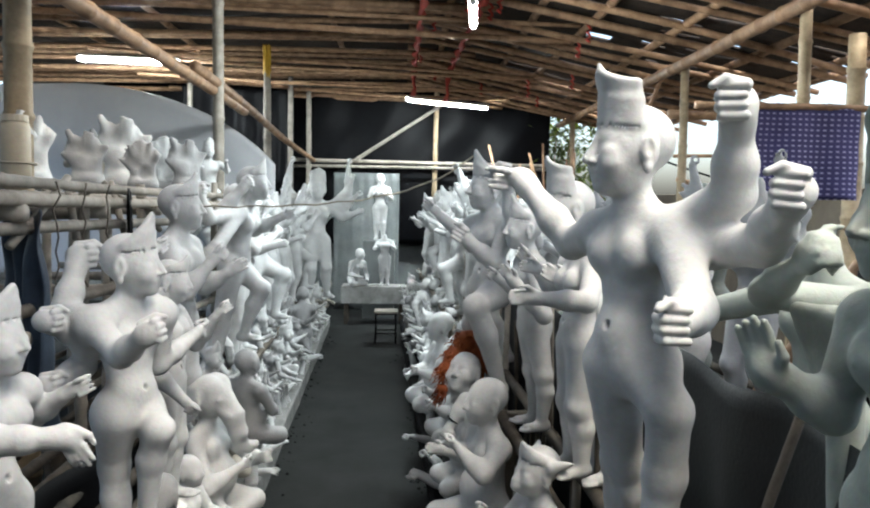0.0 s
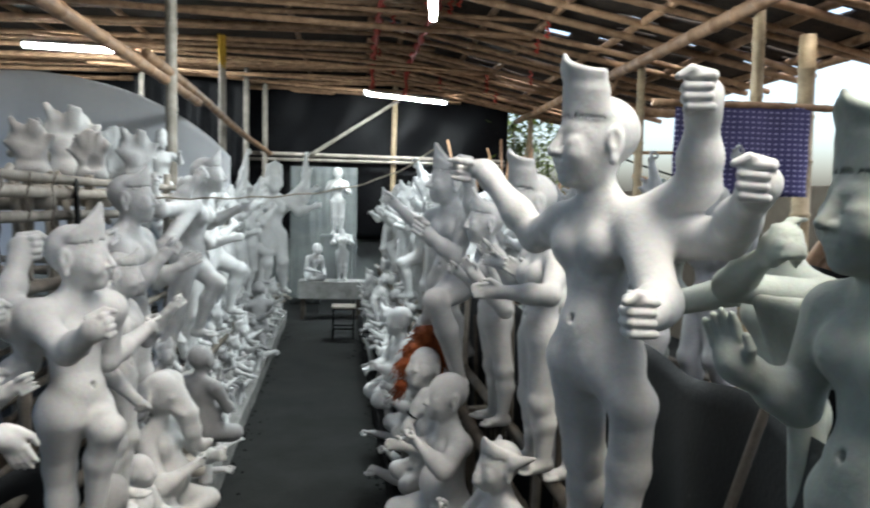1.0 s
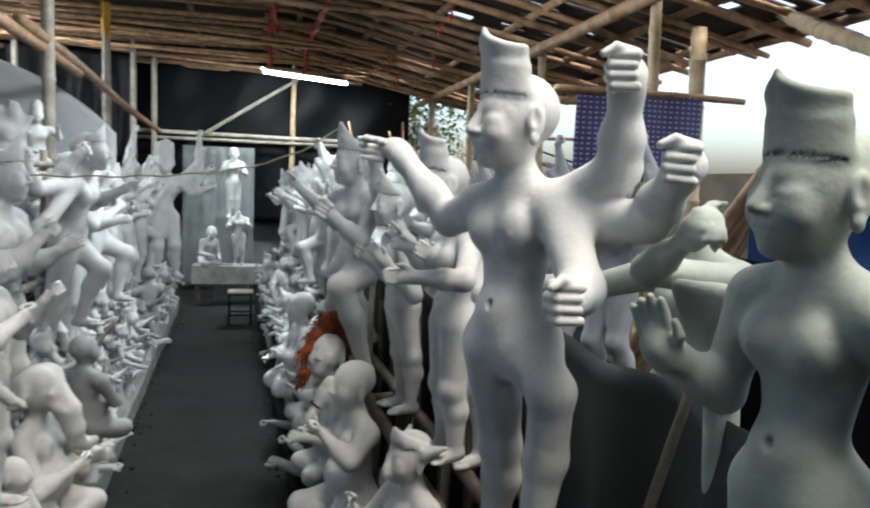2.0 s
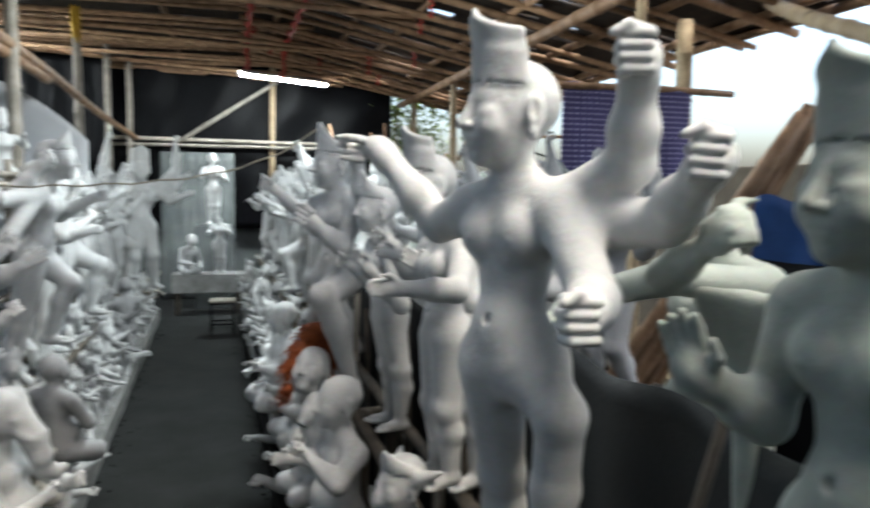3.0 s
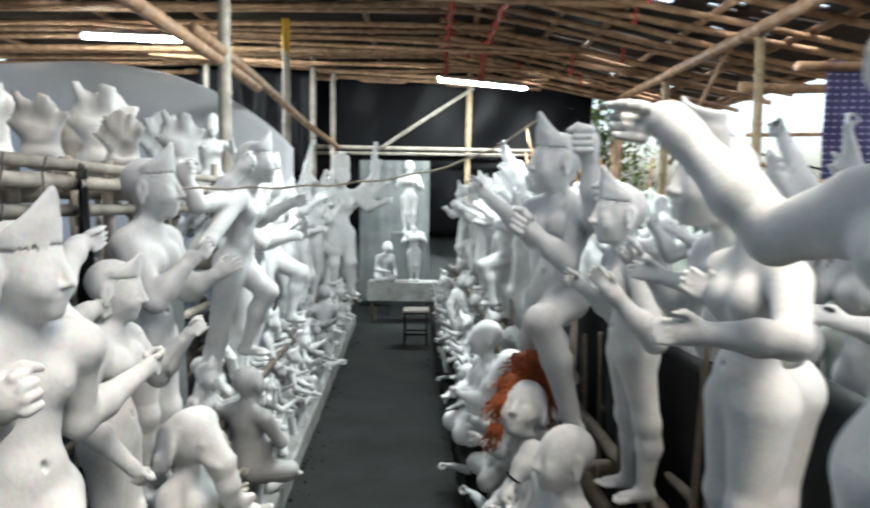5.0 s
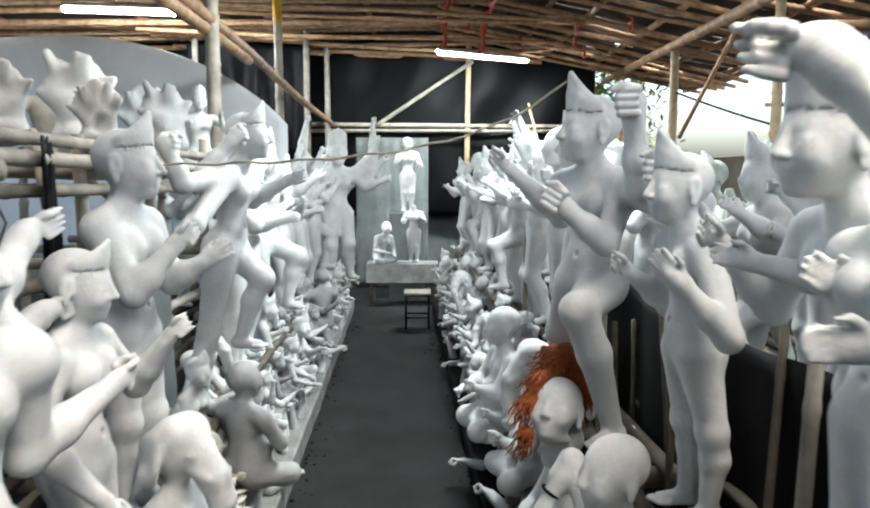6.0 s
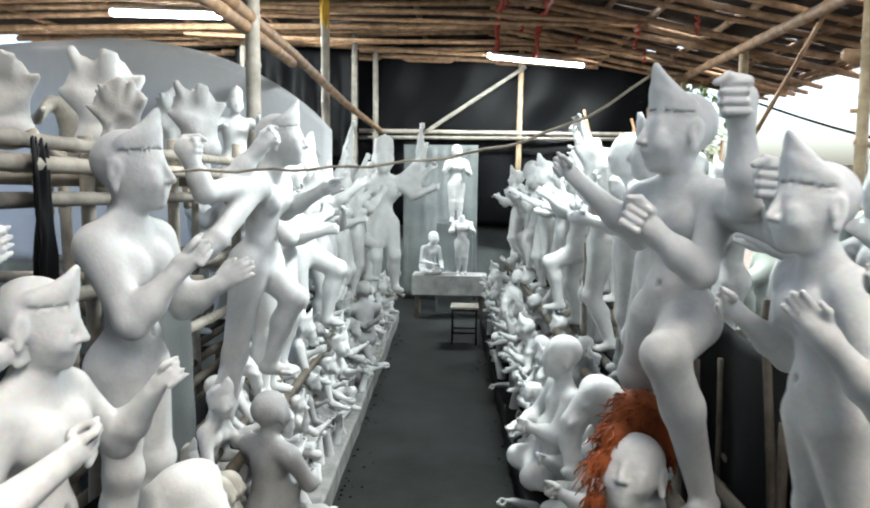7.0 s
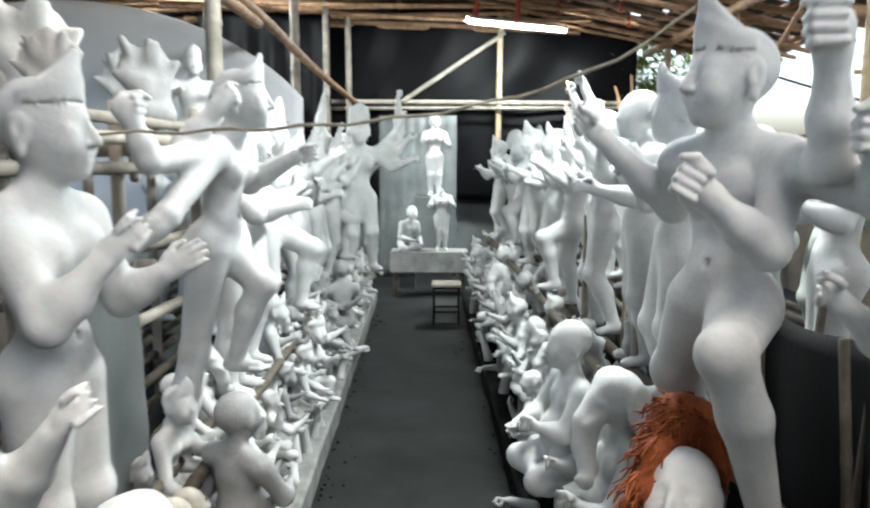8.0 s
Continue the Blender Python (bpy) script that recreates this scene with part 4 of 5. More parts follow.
bare = figure(arms=[(1, P(0.36, 2.42, 0.72), P(0.29, 2.48, 0.78), "pinch", (0, 0, 1), 0.07), (-1, P(0.33, 2.78, 0.88), P(0.27, 2.76, 0.79), "fist", (0, 1, 0), 0.075),
                    (-1, P(0.33, 2.66, 0.72), P(0.23, 2.6, 0.75), "open", (0, 0, 1), 0.07)],
              legs=SITTING, head_s=1.05, belly=0.02, chest=0.9, girth=1.0)
statue("seated_statue", bare, b, p, h, "seated bald clay figure with dark bangle on the wrist", voxel=0.007, drop=0.37)

b, p, h = (0.46, 1.92, 0.5), 196, 0.77
c = figure(arms=[(1, (0.12, 0.2, 0.6), (0.2, 0.14, 0.63), "fist"), (-1, (0.12, -0.2, 0.6), (0.2, -0.12, 0.66), "pinch")], legs=SITTING, animal=True, belly=0.04)
cub = figure(arms=[(1, (0.12, 0.19, 0.58), (0.2, 0.13, 0.6), "pinch"), (-1, (0.1, -0.18, 0.62), (0.17, -0.12, 0.72), "pinch")], legs=SITTING, head_s=1.0, crown="peak", tip=0.06, belly=0.02)
for y in (-1, 1):
    cub.cap((-0.01, 0.07 * y, 0.955), (-0.055, 0.13 * y, 0.985), 0.026, 0.006, 0.02)
cub.cap((0.08, 0, 0.885), (0.1, 0, 0.878), 0.022, 0.018, 0.02)
statue("seated_statue", cub, b, p, h, "seated clay statue with pointed ears and short muzzle", voxel=0.0055, drop=0.37)
ELEPHANT = statue("elephant_statue", c, (0.4, 3.75, 0.4), 188, 0.84, "seated elephant-headed clay statue", voxel=0.009, drop=0.37)
copy_thing(ELEPHANT, pose(-0.74, 3.02, 0.3, 0, 0, -15) @ Matrix.Scale(1.1, 4))

BALD = figure(arms=[(1, (0.08, 0.15, 0.62), (0.17, 0.1, 0.64), "fist"), (-1, (0.08, -0.15, 0.62), (0.18, -0.08, 0.6), "pinch")],
              legs=SITTING, head_s=1.08, belly=0.03, girth=1.05, chest=0.8)
BABY = statue("bald_statue", BALD, (-0.72, 2.66, 0.3), -10, 0.62, "squatting bald clay child statue", group="bald clay children", voxel=0.008, drop=0.37)
copy_thing(BABY, pose(0.3, 4.03, 0.5, 0, 0, 190) @ Matrix.Scale(1.35, 4))

# ---- rows of statues that repeat ----
def variant(name, clay, label, group, mat=CLAY, voxel=0.0145, drop=0.0):
    me = clay_mesh(name, clay, voxel, mat)
    me.transform(Matrix.Translation((0, 0, -drop)))
    return (name, me, label, group)


KNEE = ((-1, (0.02, -0.05, 0.26), (-0.02, -0.05, 0.035), (1, -0.2)), (1, (0.17, 0.07, 0.4), (0.1, 0.07, 0.14), (1, 0)))
STRIDE = ((-1, (0.05, -0.06, 0.26), (0.0, -0.07, 0.035), (1, -0.3)), (1, (0.04, 0.07, 0.27), (-0.06, 0.1, 0.035), (1, 0.4)))
fan = [(s, (0.05, s * (0.2 + 0.02 * i), 0.68 + 0.08 * i), (0.12, s * (0.3 - 0.02 * i), 0.72 + 0.12 * i), "pinch" if i % 2 else "open") for s in (1, -1) for i in range(4)]
STANDING = [
    variant("crowned_statue", figure([(1, (0.1, 0.17, 0.66), (0.22, 0.1, 0.72), "pinch"), (-1, (0.1, -0.17, 0.64), (0.2, -0.08, 0.72), "fist")], STRIDE, "peak", tip=0.1),
            "pale clay statue with peaked crown, arms forward", "standing clay statues"),
    variant("crowned_statue", figure([(1, (0.08, 0.2, 0.72), (0.2, 0.2, 0.8), "open"), (-1, (0.1, -0.2, 0.7), (0.19, -0.16, 0.82), "fist")], KNEE, "peak", tip=0.1),
            "pale clay statue with crown and bent knee", "standing clay statues"),
    variant("clay_statue", figure([(1, (0.06, 0.17, 0.63), (0.18, 0.14, 0.66), "open"), (-1, (0.12, -0.15, 0.66), (0.14, -0.06, 0.78), "pinch")], None, "", head_s=1.0, head_yaw=15),
            "bare-headed pale clay statue with raised palm", "standing clay statues"),
    variant("many_armed_statue", figure(fan, STRIDE, "wrap", tip=0.1), "clay statue with fan of eight arms", "many-armed clay statues"),
    variant("crowned_statue", figure([(1, (0.14, 0.14, 0.74), (0.3, 0.09, 0.84), "fist"), (-1, (0.14, -0.16, 0.7), (0.28, -0.1, 0.78), "pinch"),
                                      (1, (-0.02, 0.22, 0.78), (0.0, 0.22, 0.95), "fist")], KNEE, "wrap", tip=0.095, lean=0.08),
            "clay statue reaching forward with raised fist", "standing clay statues"),
    variant("headless_statue", figure([(1, (0.06, 0.17, 0.66), (0.16, 0.13, 0.7), "open"), (-1, (0.06, -0.17, 0.66), (0.17, -0.12, 0.68), None)], None, with_head=False),
            "headless pale clay body", "standing clay statues"),
    variant("clay_statue", figure([(1, (0.09, 0.15, 0.66), (0.15, 0.04, 0.73), "pinch"), (-1, (0.05, -0.18, 0.64), (0.1, -0.17, 0.78), ("fist", (1, 0, 0)))], STRIDE, "peak", tip=0.09,
                                  sway=0.06, head_yaw=-12), "slender clay statue with bent arms and small crown", "standing clay statues"),
]
SEATED = [
    variant("seated_statue", BALD, "small seated bald clay figure", "small clay statues", drop=0.37),
    variant("seated_statue", figure([(1, (0.1, 0.18, 0.62), (0.22, 0.12, 0.66), "open"), (-1, (0.1, -0.18, 0.6), (0.2, -0.1, 0.72), "pinch")], SITTING, "peak", head_s=1.02, tip=0.1),
            "small seated clay figure with crown", "small clay statues", drop=0.37),
    variant("elephant_statue", figure([(1, (0.12, 0.2, 0.6), (0.2, 0.14, 0.63), "fist"), (-1, (0.12, -0.2, 0.6), (0.2, -0.12, 0.66), "pinch")], SITTING, animal=True, belly=0.04),
            "small elephant-headed clay figure", "small clay statues", drop=0.37),
    variant("crouching_statue", figure([(1, (0.16, 0.16, 0.56), (0.3, 0.1, 0.5), "fist"), (-1, (0.16, -0.16, 0.58), (0.28, -0.06, 0.56), "pinch")], SITTING, "", lean=0.45, head_s=1.1),
            "small crouching clay figure leaning forward", "small clay statues", drop=0.37),
    variant("reclining_statue", figure([(1, (0.05, 0.24, 0.7), (0.2, 0.26, 0.8), "open"), (-1, (0.12, -0.2, 0.55), (0.28, -0.2, 0.5), "pinch")],
                                       ((1, (0.2, 0.1, 0.5), (0.28, 0.08, 0.36), (1, 0.2)), (-1, (0.22, -0.1, 0.42), (0.3, -0.02, 0.4), (1, 0))), "wrap", lean=-0.2, tip=0.08, head_yaw=30),
            "small half-seated clay figure with spread arms", "small clay statues", drop=0.34),
    variant("seated_statue", figure([(1, (0.06, 0.19, 0.7), (0.12, 0.2, 0.86), "open"), (-1, (0.14, -0.16, 0.66), (0.27, -0.1, 0.72), "pinch"),
                                     (1, (0.14, 0.16, 0.6), (0.26, 0.14, 0.55), "fist"), (-1, (0.04, -0.2, 0.74), (0.05, -0.22, 0.9), "fist")], SITTING, "peak", head_s=1.0, tip=0.11, girth=0.85),
            "small seated clay figure with four raised arms", "small clay statues", drop=0.37),
    variant("kneeling_statue", figure([(1, (0.15, 0.13, 0.64), (0.26, 0.05, 0.7), "open"), (-1, (0.12, -0.15, 0.56), (0.25, -0.14, 0.5), "open")],
                                      ((1, (0.2, 0.1, 0.5), (0.2, 0.08, 0.37), (1, 0.1)), (-1, (0.14, -0.09, 0.4), (-0.06, -0.1, 0.39), (1, 0))), "peak", lean=0.25, tip=0.09, girth=0.85, head_yaw=-20),
            "small kneeling clay figure holding out its palms", "small clay statues", drop=0.36),
]


def place(v, x, y, z, phi, s, mat=None):
    name, me, label, group = v
    if mat:
        me = me.copy()
        me.materials[0] = mat
    ob = new(name, me)
    ob.matrix_world = pose(x, y, z, 0, rng.uniform(-2, 2), phi) @ Matrix.Scale(s, 4)
    return tagged(ob, label, "statue", group)


order = [2, 0, 1, 6, 2, 3, 1, 5, 6, 0, 1, 4]
# left upper rows
for row, (off, y0, zoff, s0) in enumerate(((0.28, 4.55, 0, 1.1), (0.66, 5.6, 0.0, 1.05), (1.05, 5.9, 0.0, 1.08))):
    y, i = y0, row
    while y < 9.0:
        v = STANDING[order[i % 12]]
        place(v, aisle_left(y) - off + rng.uniform(-0.05, 0.05), y, DECK_L + zoff, rng.uniform(-32, 14), s0 * rng.uniform(0.93, 1.07))
        y += rng.uniform(0.4, 0.55)
        i += 1
# right upper rows
for row, (off, y0, zoff, s0) in enumerate(((0.36, 3.85, 0, 0.93), (0.74, 2.3, 0.0, 0.86), (1.15, 2.7, 0.0, 0.84))):
    y, i = y0, row + 3
    while y < 9.0:
        v = STANDING[order[i % 12]]
        place(v, aisle_right(y) + off + rng.uniform(-0.04, 0.04), y, DECK_R, 180 + rng.uniform(-14, 26), s0 * rng.uniform(0.93, 1.07), CLAY_DAMP if row == 2 and rng.random() < 0.5 else None)
        y += rng.uniform(0.4, 0.55)
        i += 1
# low rows
for side, fx, z, y0, face in ((-1, aisle_left, LOW_L, 3.4, 0), (1, aisle_right, LOW_R, 4.4, 180)):
    y, i = y0, 0
    while y < 9.1:
        for off in (0.15, 0.32):
            v = SEATED[rng.choice((0, 1, 2, 2, 3, 4, 5, 5, 6, 6))]
            place(v, fx(y) + side * (off + rng.uniform(-0.03, 0.03)), y + rng.uniform(-0.06, 0.06), z + (0.12 if off > 0.2 else -0.02), face + rng.uniform(-35, 35),
                  rng.uniform(0.42, 0.66), rng.choice((None, None, None, CLAY_RAW, CLAY_DARK)))
        y += rng.uniform(0.2, 0.28)
        i += 1

# ---- loose sculpted palms on the kerbs and benches ----
def loose_palm(kind):
    c = Clay()
    c.cap((0, 0, 0.0), (0.0, 0.01, 0.09), 0.024, 0.017, 0.01)
    palm(c, (0, 0.01, 0.085), (0.1, 0.05, 1), kind, 0.055, (1, 0.2, 0))
    return clay_mesh("clay_palm", c, 0.0045, CLAY)


PALMS = [loose_palm(k) for k in ("fist", "pinch", "open")]
lay = random.Random(31)
for side, fx, z, count, y0 in ((-1, aisle_left, 0.14, 34, 2.2), (1, aisle_right, 0.11, 16, 3.0)):
    for k in range(count):
        y = y0 + (8.6 - y0) * (k + lay.random()) / count
        ob = new("clay_palm", PALMS[lay.randrange(3)])
        flat = lay.random() < 0.5
        ob.matrix_world = pose(fx(y) + side * lay.uniform(0.03, 0.11), y, z + (0.012 if flat else -0.005), lay.uniform(70, 100) if flat else lay.uniform(-25, 25), lay.uniform(-20, 20),
                               lay.uniform(-180, 180)) @ Matrix.Scale(lay.uniform(0.9, 1.5), 4)
        tagged(ob, "small loose clay palm with fingers lying on the kerb" if flat else "small loose clay palm with fingers standing on the kerb", "clay palm", "loose clay palms")

# ---- far end ----
bm = bmesh.new()
add_box(bm, (-0.76, 9.8, 0.28), (0.12, 10.15, 0.52), 0.012)
bench = tagged(new("white_plinth", from_bm("white_plinth", bm, BOARD)), "whitish plastered bench at the end of the aisle", "bench")
for x in (-0.7, 0.05):
    for y in (9.85, 10.1):
        bm = bmesh.new()
        add_box(bm, (x - 0.025, y - 0.025, 0), (x + 0.025, y + 0.025, 0.28))
        part("leg", bm, BAMBOO_DARK, bench)
place(STANDING[5], -0.18, 9.95, 0.52, -90, 0.78)
bm = bmesh.new()
add_box(bm, (-0.5, 10.3, 0), (-0.05, 10.75, 1.115), 0.01)
tagged(new("grey_block", from_bm("grey_block", bm, GREY_SHEET)), "tall grey block under the far statue", "block")
place(STANDING[2], -0.27, 10.5, 1.12, -90, 0.95)
place(SEATED[3], -0.6, 9.95, 0.52, -60, 0.8)
place(STANDING[3], -0.84, 7.72, DECK_L, -72, 1.27)

# dark bangle on the seated figure
def ring(center, axis, r, thick, mat, name, label, category):
    axis = Vector(axis).normalized()
    q = axis.cross(Vector((0.3, 0.9, 0.2))).normalized()
    w = axis.cross(q)
    pts = [Vector(center) + (q * math.cos(i / 20 * 6.2832) + w * math.sin(i / 20 * 6.2832)) * r for i in range(21)]
    v, f = tube_rings(pts, [thick] * 21, 6, False)
    return tagged(new(name, mesh_object(name, v, f, mat)), label, category)


ring((0.277, 2.765, 0.81), (-0.5, 0, -0.8), 0.024, 0.004, BLACK, "bangle", "thin dark bangle on the seated statue's wrist", "bangle")

# ---- shelf of bamboo on the left with raw torsos ----
shelf = tagged(new("bamboo_shelf"), "grey bamboo shelf with lashed rails behind the statues", "bamboo shelf")
for i, y in enumerate((2.15, 2.75, 3.35, 3.95, 4.6, 5.2)):
    for x in (-1.12, -1.55, -2.0):
        bamboo("post", (x, y, 0), (x + rng.uniform(-0.02, 0.02), y, 1.72 + rng.uniform(-0.03, 0.05)), 0.022, "", "", BAMBOO_GREY, parent=shelf)
    bamboo("crossbar", (-1.05, y + 0.05, 1.6), (-2.1, y + 0.05, 1.6), 0.026, "", "", BAMBOO_GREY, parent=shelf)
    bamboo("crossbar", (-1.05, y + 0.05, 1.22), (-2.1, y + 0.05, 1.22), 0.024, "", "", BAMBOO_GREY, parent=shelf)
for x, z, r in ((-1.08, 1.7, 0.026), (-1.07, 1.645, 0.03), (-1.09, 1.555, 0.028), (-1.09, 1.3, 0.03), (-1.1, 1.05, 0.03), (-1.25, 1.66, 0.028), (-1.42, 1.66, 0.03),
                (-1.6, 1.66, 0.028), (-1.8, 1.66, 0.03), (-2.0, 1.66, 0.028)):
    bamboo("rail", (x, 1.95 + rng.uniform(-0.1, 0.1), z), (x - 0.02, 5.4, z - 0.03), r * 0.7, "", "", BAMBOO_GREY, 0.003, parent=shelf)
for k in range(7):
    y = 2.2 + 0.45 * k
    bamboo("stick", (-1.1, y, 1.5), (-1.18 + rng.uniform(-0.1, 0.1), y + rng.uniform(-0.35, 0.35), 1.72), 0.014, "", "", BAMBOO_GREY, parent=shelf)


def torso(arms, crown, tip=0.1, neck=True):
    """A torso cut at the waist."""
    c = Clay()
    c.ell((0, 0, 0.02), (0.1, 0.13, 0.05), 0.04)
    c.ell((0.0, 0, 0.12), (0.065, 0.085, 0.12), 0.05)
    c.ell((0.0, 0, 0.24), (0.07, 0.1, 0.09), 0.05)
    c.cap((0, -0.11, 0.3), (0, 0.11, 0.3), 0.036, 0.036, 0.04)
    c.cap((0, 0, 0.3), (0.02, 0, 0.38), 0.036, 0.03, 0.03)
    if neck:
        head(c, (0.03, 0, 0.43), 0.85, 0, 0, crown, tip=tip)
    for a, b2, kind in arms:
        c.cap((0, 0.12 * np.sign(a[1]), 0.3), a, 0.034, 0.028, 0.02)
        c.cap(a, b2, 0.028, 0.02, 0.02)
        if kind:
            palm(c, b2, np.array(b2) - np.array(a), kind, 0.065)
    return c


def fan_slab(seed):
    """A broad ragged plate of raw clay on a base."""
    r = random.Random(seed)
    c = Clay()
    c.ell((0, 0, 0.05), (0.08, 0.11, 0.07), 0.05)
    c.ell((0, 0, 0.14), (0.035, 0.09, 0.11), 0.04)
    lean = r.uniform(-0.3, 0.3)
    for k in range(13):
        a = (k - 6) * 0.13 + lean
        n = r.uniform(0.2, 0.27) * (1 - 0.045 * abs(k - 6)) * (1.15 if k in (4, 5, 9) else 1.0)
        p = (r.uniform(-0.012, 0.012), 0.05 * math.sin(a), 0.14)
        q = (r.uniform(-0.03, 0.01), math.sin(a) * n, 0.12 + math.cos(a) * n)
        c.cap(p, q, 0.036, r.uniform(0.01, 0.024), 0.016)
    for k in range(5):
        c.ell((0.04, r.uniform(-0.09, 0.09), r.uniform(0.1, 0.3)), (0.02, 0.03, 0.035), 0.03, None, -1)
    return c


TORSO = [variant("clay_torso", torso([((0.1, 0.17, 0.22), (0.2, 0.12, 0.28), "fist"), ((0.08, -0.18, 0.2), (0.2, -0.14, 0.24), None)], "", 0.1, False),
                 "headless grey clay torso", "clay torsos on the shelf", CLAY_RAW),
         variant("clay_torso", torso([((0.08, 0.17, 0.24), (0.18, 0.13, 0.3), "fist"), ((0.08, -0.17, 0.22), (0.17, -0.1, 0.26), None)], "wrap", 0.1),
                 "grey clay torso with crowned head and cut arms", "clay torsos on the shelf", CLAY_RAW),
         variant("clay_crest", fan_slab(3), "ragged crest of raw clay", "clay crests on the shelf", CLAY_DARK),
         variant("clay_crest", fan_slab(8), "ragged crest of raw clay", "clay crests on the shelf", CLAY_DARK)]
SHELF_TOP = 1.69
for x, y, k, phi, s, m in ((-1.38, 3.4, 2, -70, 0.95, None), (-1.6, 3.0, 1, -60, 1.15, CLAY), (-1.34, 4.0, 3, -75, 1.0, None), (-1.55, 4.3, 2, -70, 1.55, CLAY),
                           (-1.28, 4.6, 2, -55, 1.2, CLAY_DARK), (-1.3, 5.15, 1, -60, 0.95, CLAY), (-1.95, 4.0, 3, -60, 1.5, CLAY), (-1.85, 4.6, 0, -65, 1.1, None),
                           (-1.95, 5.1, 2, -40, 1.5, CLAY_DARK), (-1.6, 5.2, 3, -70, 1.45, CLAY), (-2.0, 3.3, 2, -50, 1.3, CLAY)):
    place(TORSO[k], x, y, SHELF_TOP, phi, s * 0.74, m)


def arch(u, v):
    x = -6.0 + 4.8 * u
    top = 1.3 + 1.55 * math.sqrt(max(0.0, 1 - (max(x + 3.6, 0) / 2.7) ** 2))
    z = 0.8 + (top - 0.8) * v
    return (x, 7.2 - 0.28 * (x + 1.2) + 0.03 * noise.noise(Vector((u * 9, v * 4, 2))), z)


tagged(sheet("arched_panel", 60, 20, arch, WHITE_SHEET, 0.02), "white arched backdrop panel behind the statues", "panel")

# ---- hangings and cloths ----
def hanging(name, a, b, top, bottom, mat, label, waves=5, depth=0.03, ragged=0.0, seed=0.0, category="cloth"):
    a, b = Vector(a), Vector(b)
    side = Vector((-(b - a).y, (b - a).x)).normalized()

    def fn(u, v):
        p = a.lerp(b, u)
        w = depth * math.sin(u * waves * 6.28 + seed + 0.6 * math.sin(v * 3)) * (1.1 - v) + 0.5 * depth * noise.noise(Vector((u * 5 + seed, v * 4, seed)))
        low = bottom + ragged * noise.noise(Vector((u * 6, seed, 7)))
        return (p.x + side.x * w, p.y + side.y * w, low + (top + 0.012 * math.sin(u * 19) - low) * v)

    return tagged(sheet(name, 40, 24, fn, mat, 0.003), label, category)


hanging("purple_cloth", (2.05, 4.525), (2.97, 4.525), 2.315, 1.72, PURPLE, "purple printed cloth hung over a rail", 3, 0.02)
hanging("dark_blue_sheet", (-1.02, 2.25), (-1.26, 2.5), 1.6, 0.9, SLATE, "dark bluish plastic sheet hung on the shelf", 3, 0.05, 0.1, 2.0)
hanging("black_strip", (-1.03, 2.95), (-1.06, 3.06), 1.68, 1.25, BLACK, "strip of black plastic hung on the shelf", 1, 0.02, 0.1, 4.0)
hanging("grey_cloth", (0.83, 0.75), (0.8, 2.2), 1.27, 0.02, SHADED_SHEET, "grey green sheet hung behind the statues, shade put into its colour", 4, 0.03, 0.0, 1.0)
# black backdrop added in place of the shaded void behind the statues
hanging("shade_backdrop", (0.76, 2.25), (0.66, 4.2), 1.2, 0.02, BLACK, "black backdrop standing in for the shade behind the statues", 5, 0.03, 0.0, 3.0)
hanging("grey_board_sheet", (-0.93, 3.15), (-0.98, 3.7), 1.28, 0.6, GREY_SHEET, "dull grey sheet behind the statues", 2, 0.02, 0.0, 5.0)
hanging("black_sheet", (-1.6, 11.1), (-3.2, 10.9), 3.35, 1.9, BLACK_SHEET, "black plastic sheet hung beside the post", 5, 0.06, 0.0, 6.0)
hanging("blue_sheet", (1.68, 2.25), (2.06, 2.0), 1.62, 0.6, BLUE, "blue plastic sheet over a heap", 2, 0.06, 0.05, 1.5)
hanging("yellow_rag", (-1.55, 8.42), (-1.46, 8.43), 3.42, 3.08, YELLOW, "yellow rag tied round the post", 1, 0.03, 0.1, 2.2)
bamboo("bamboo_prop", (0.240, 0.894, 0.0), (0.677, 1.040, 1.355), 0.009, "grey bamboo prop beside the statue", "props", BAMBOO_DARK)
for k, (x, y) in enumerate(((0.66, 2.32), (0.72, 2.1), (0.67, 2.9), (0.6, 3.6), (0.55, 4.3), (0.5, 4.9))):
    bamboo("bamboo_prop", (x, y, 0.0), (x + rng.uniform(-0.03, 0.03), y, 1.32), 0.016, "thin grey bamboo prop behind the statue", "props", BAMBOO_GREY)
for k in range(7):
    bamboo("bamboo_pole", (1.08 + 0.07 * k, 3.14 + 0.03 * k, 0.0), (1.93 + 0.05 * k, 2.35 + 0.04 * k, 1.93 + rng.uniform(-0.06, 0.1)), 0.028,
           "brown bamboo pole leaning in a bundle", "leaning bundle")
bamboo("bamboo_pole", (3.70, 4.80, 3.03), (2.60, 2.60, 2.21), 0.045, "stout bamboo pole hung under the eave", "beams", BAMBOO_TAN)
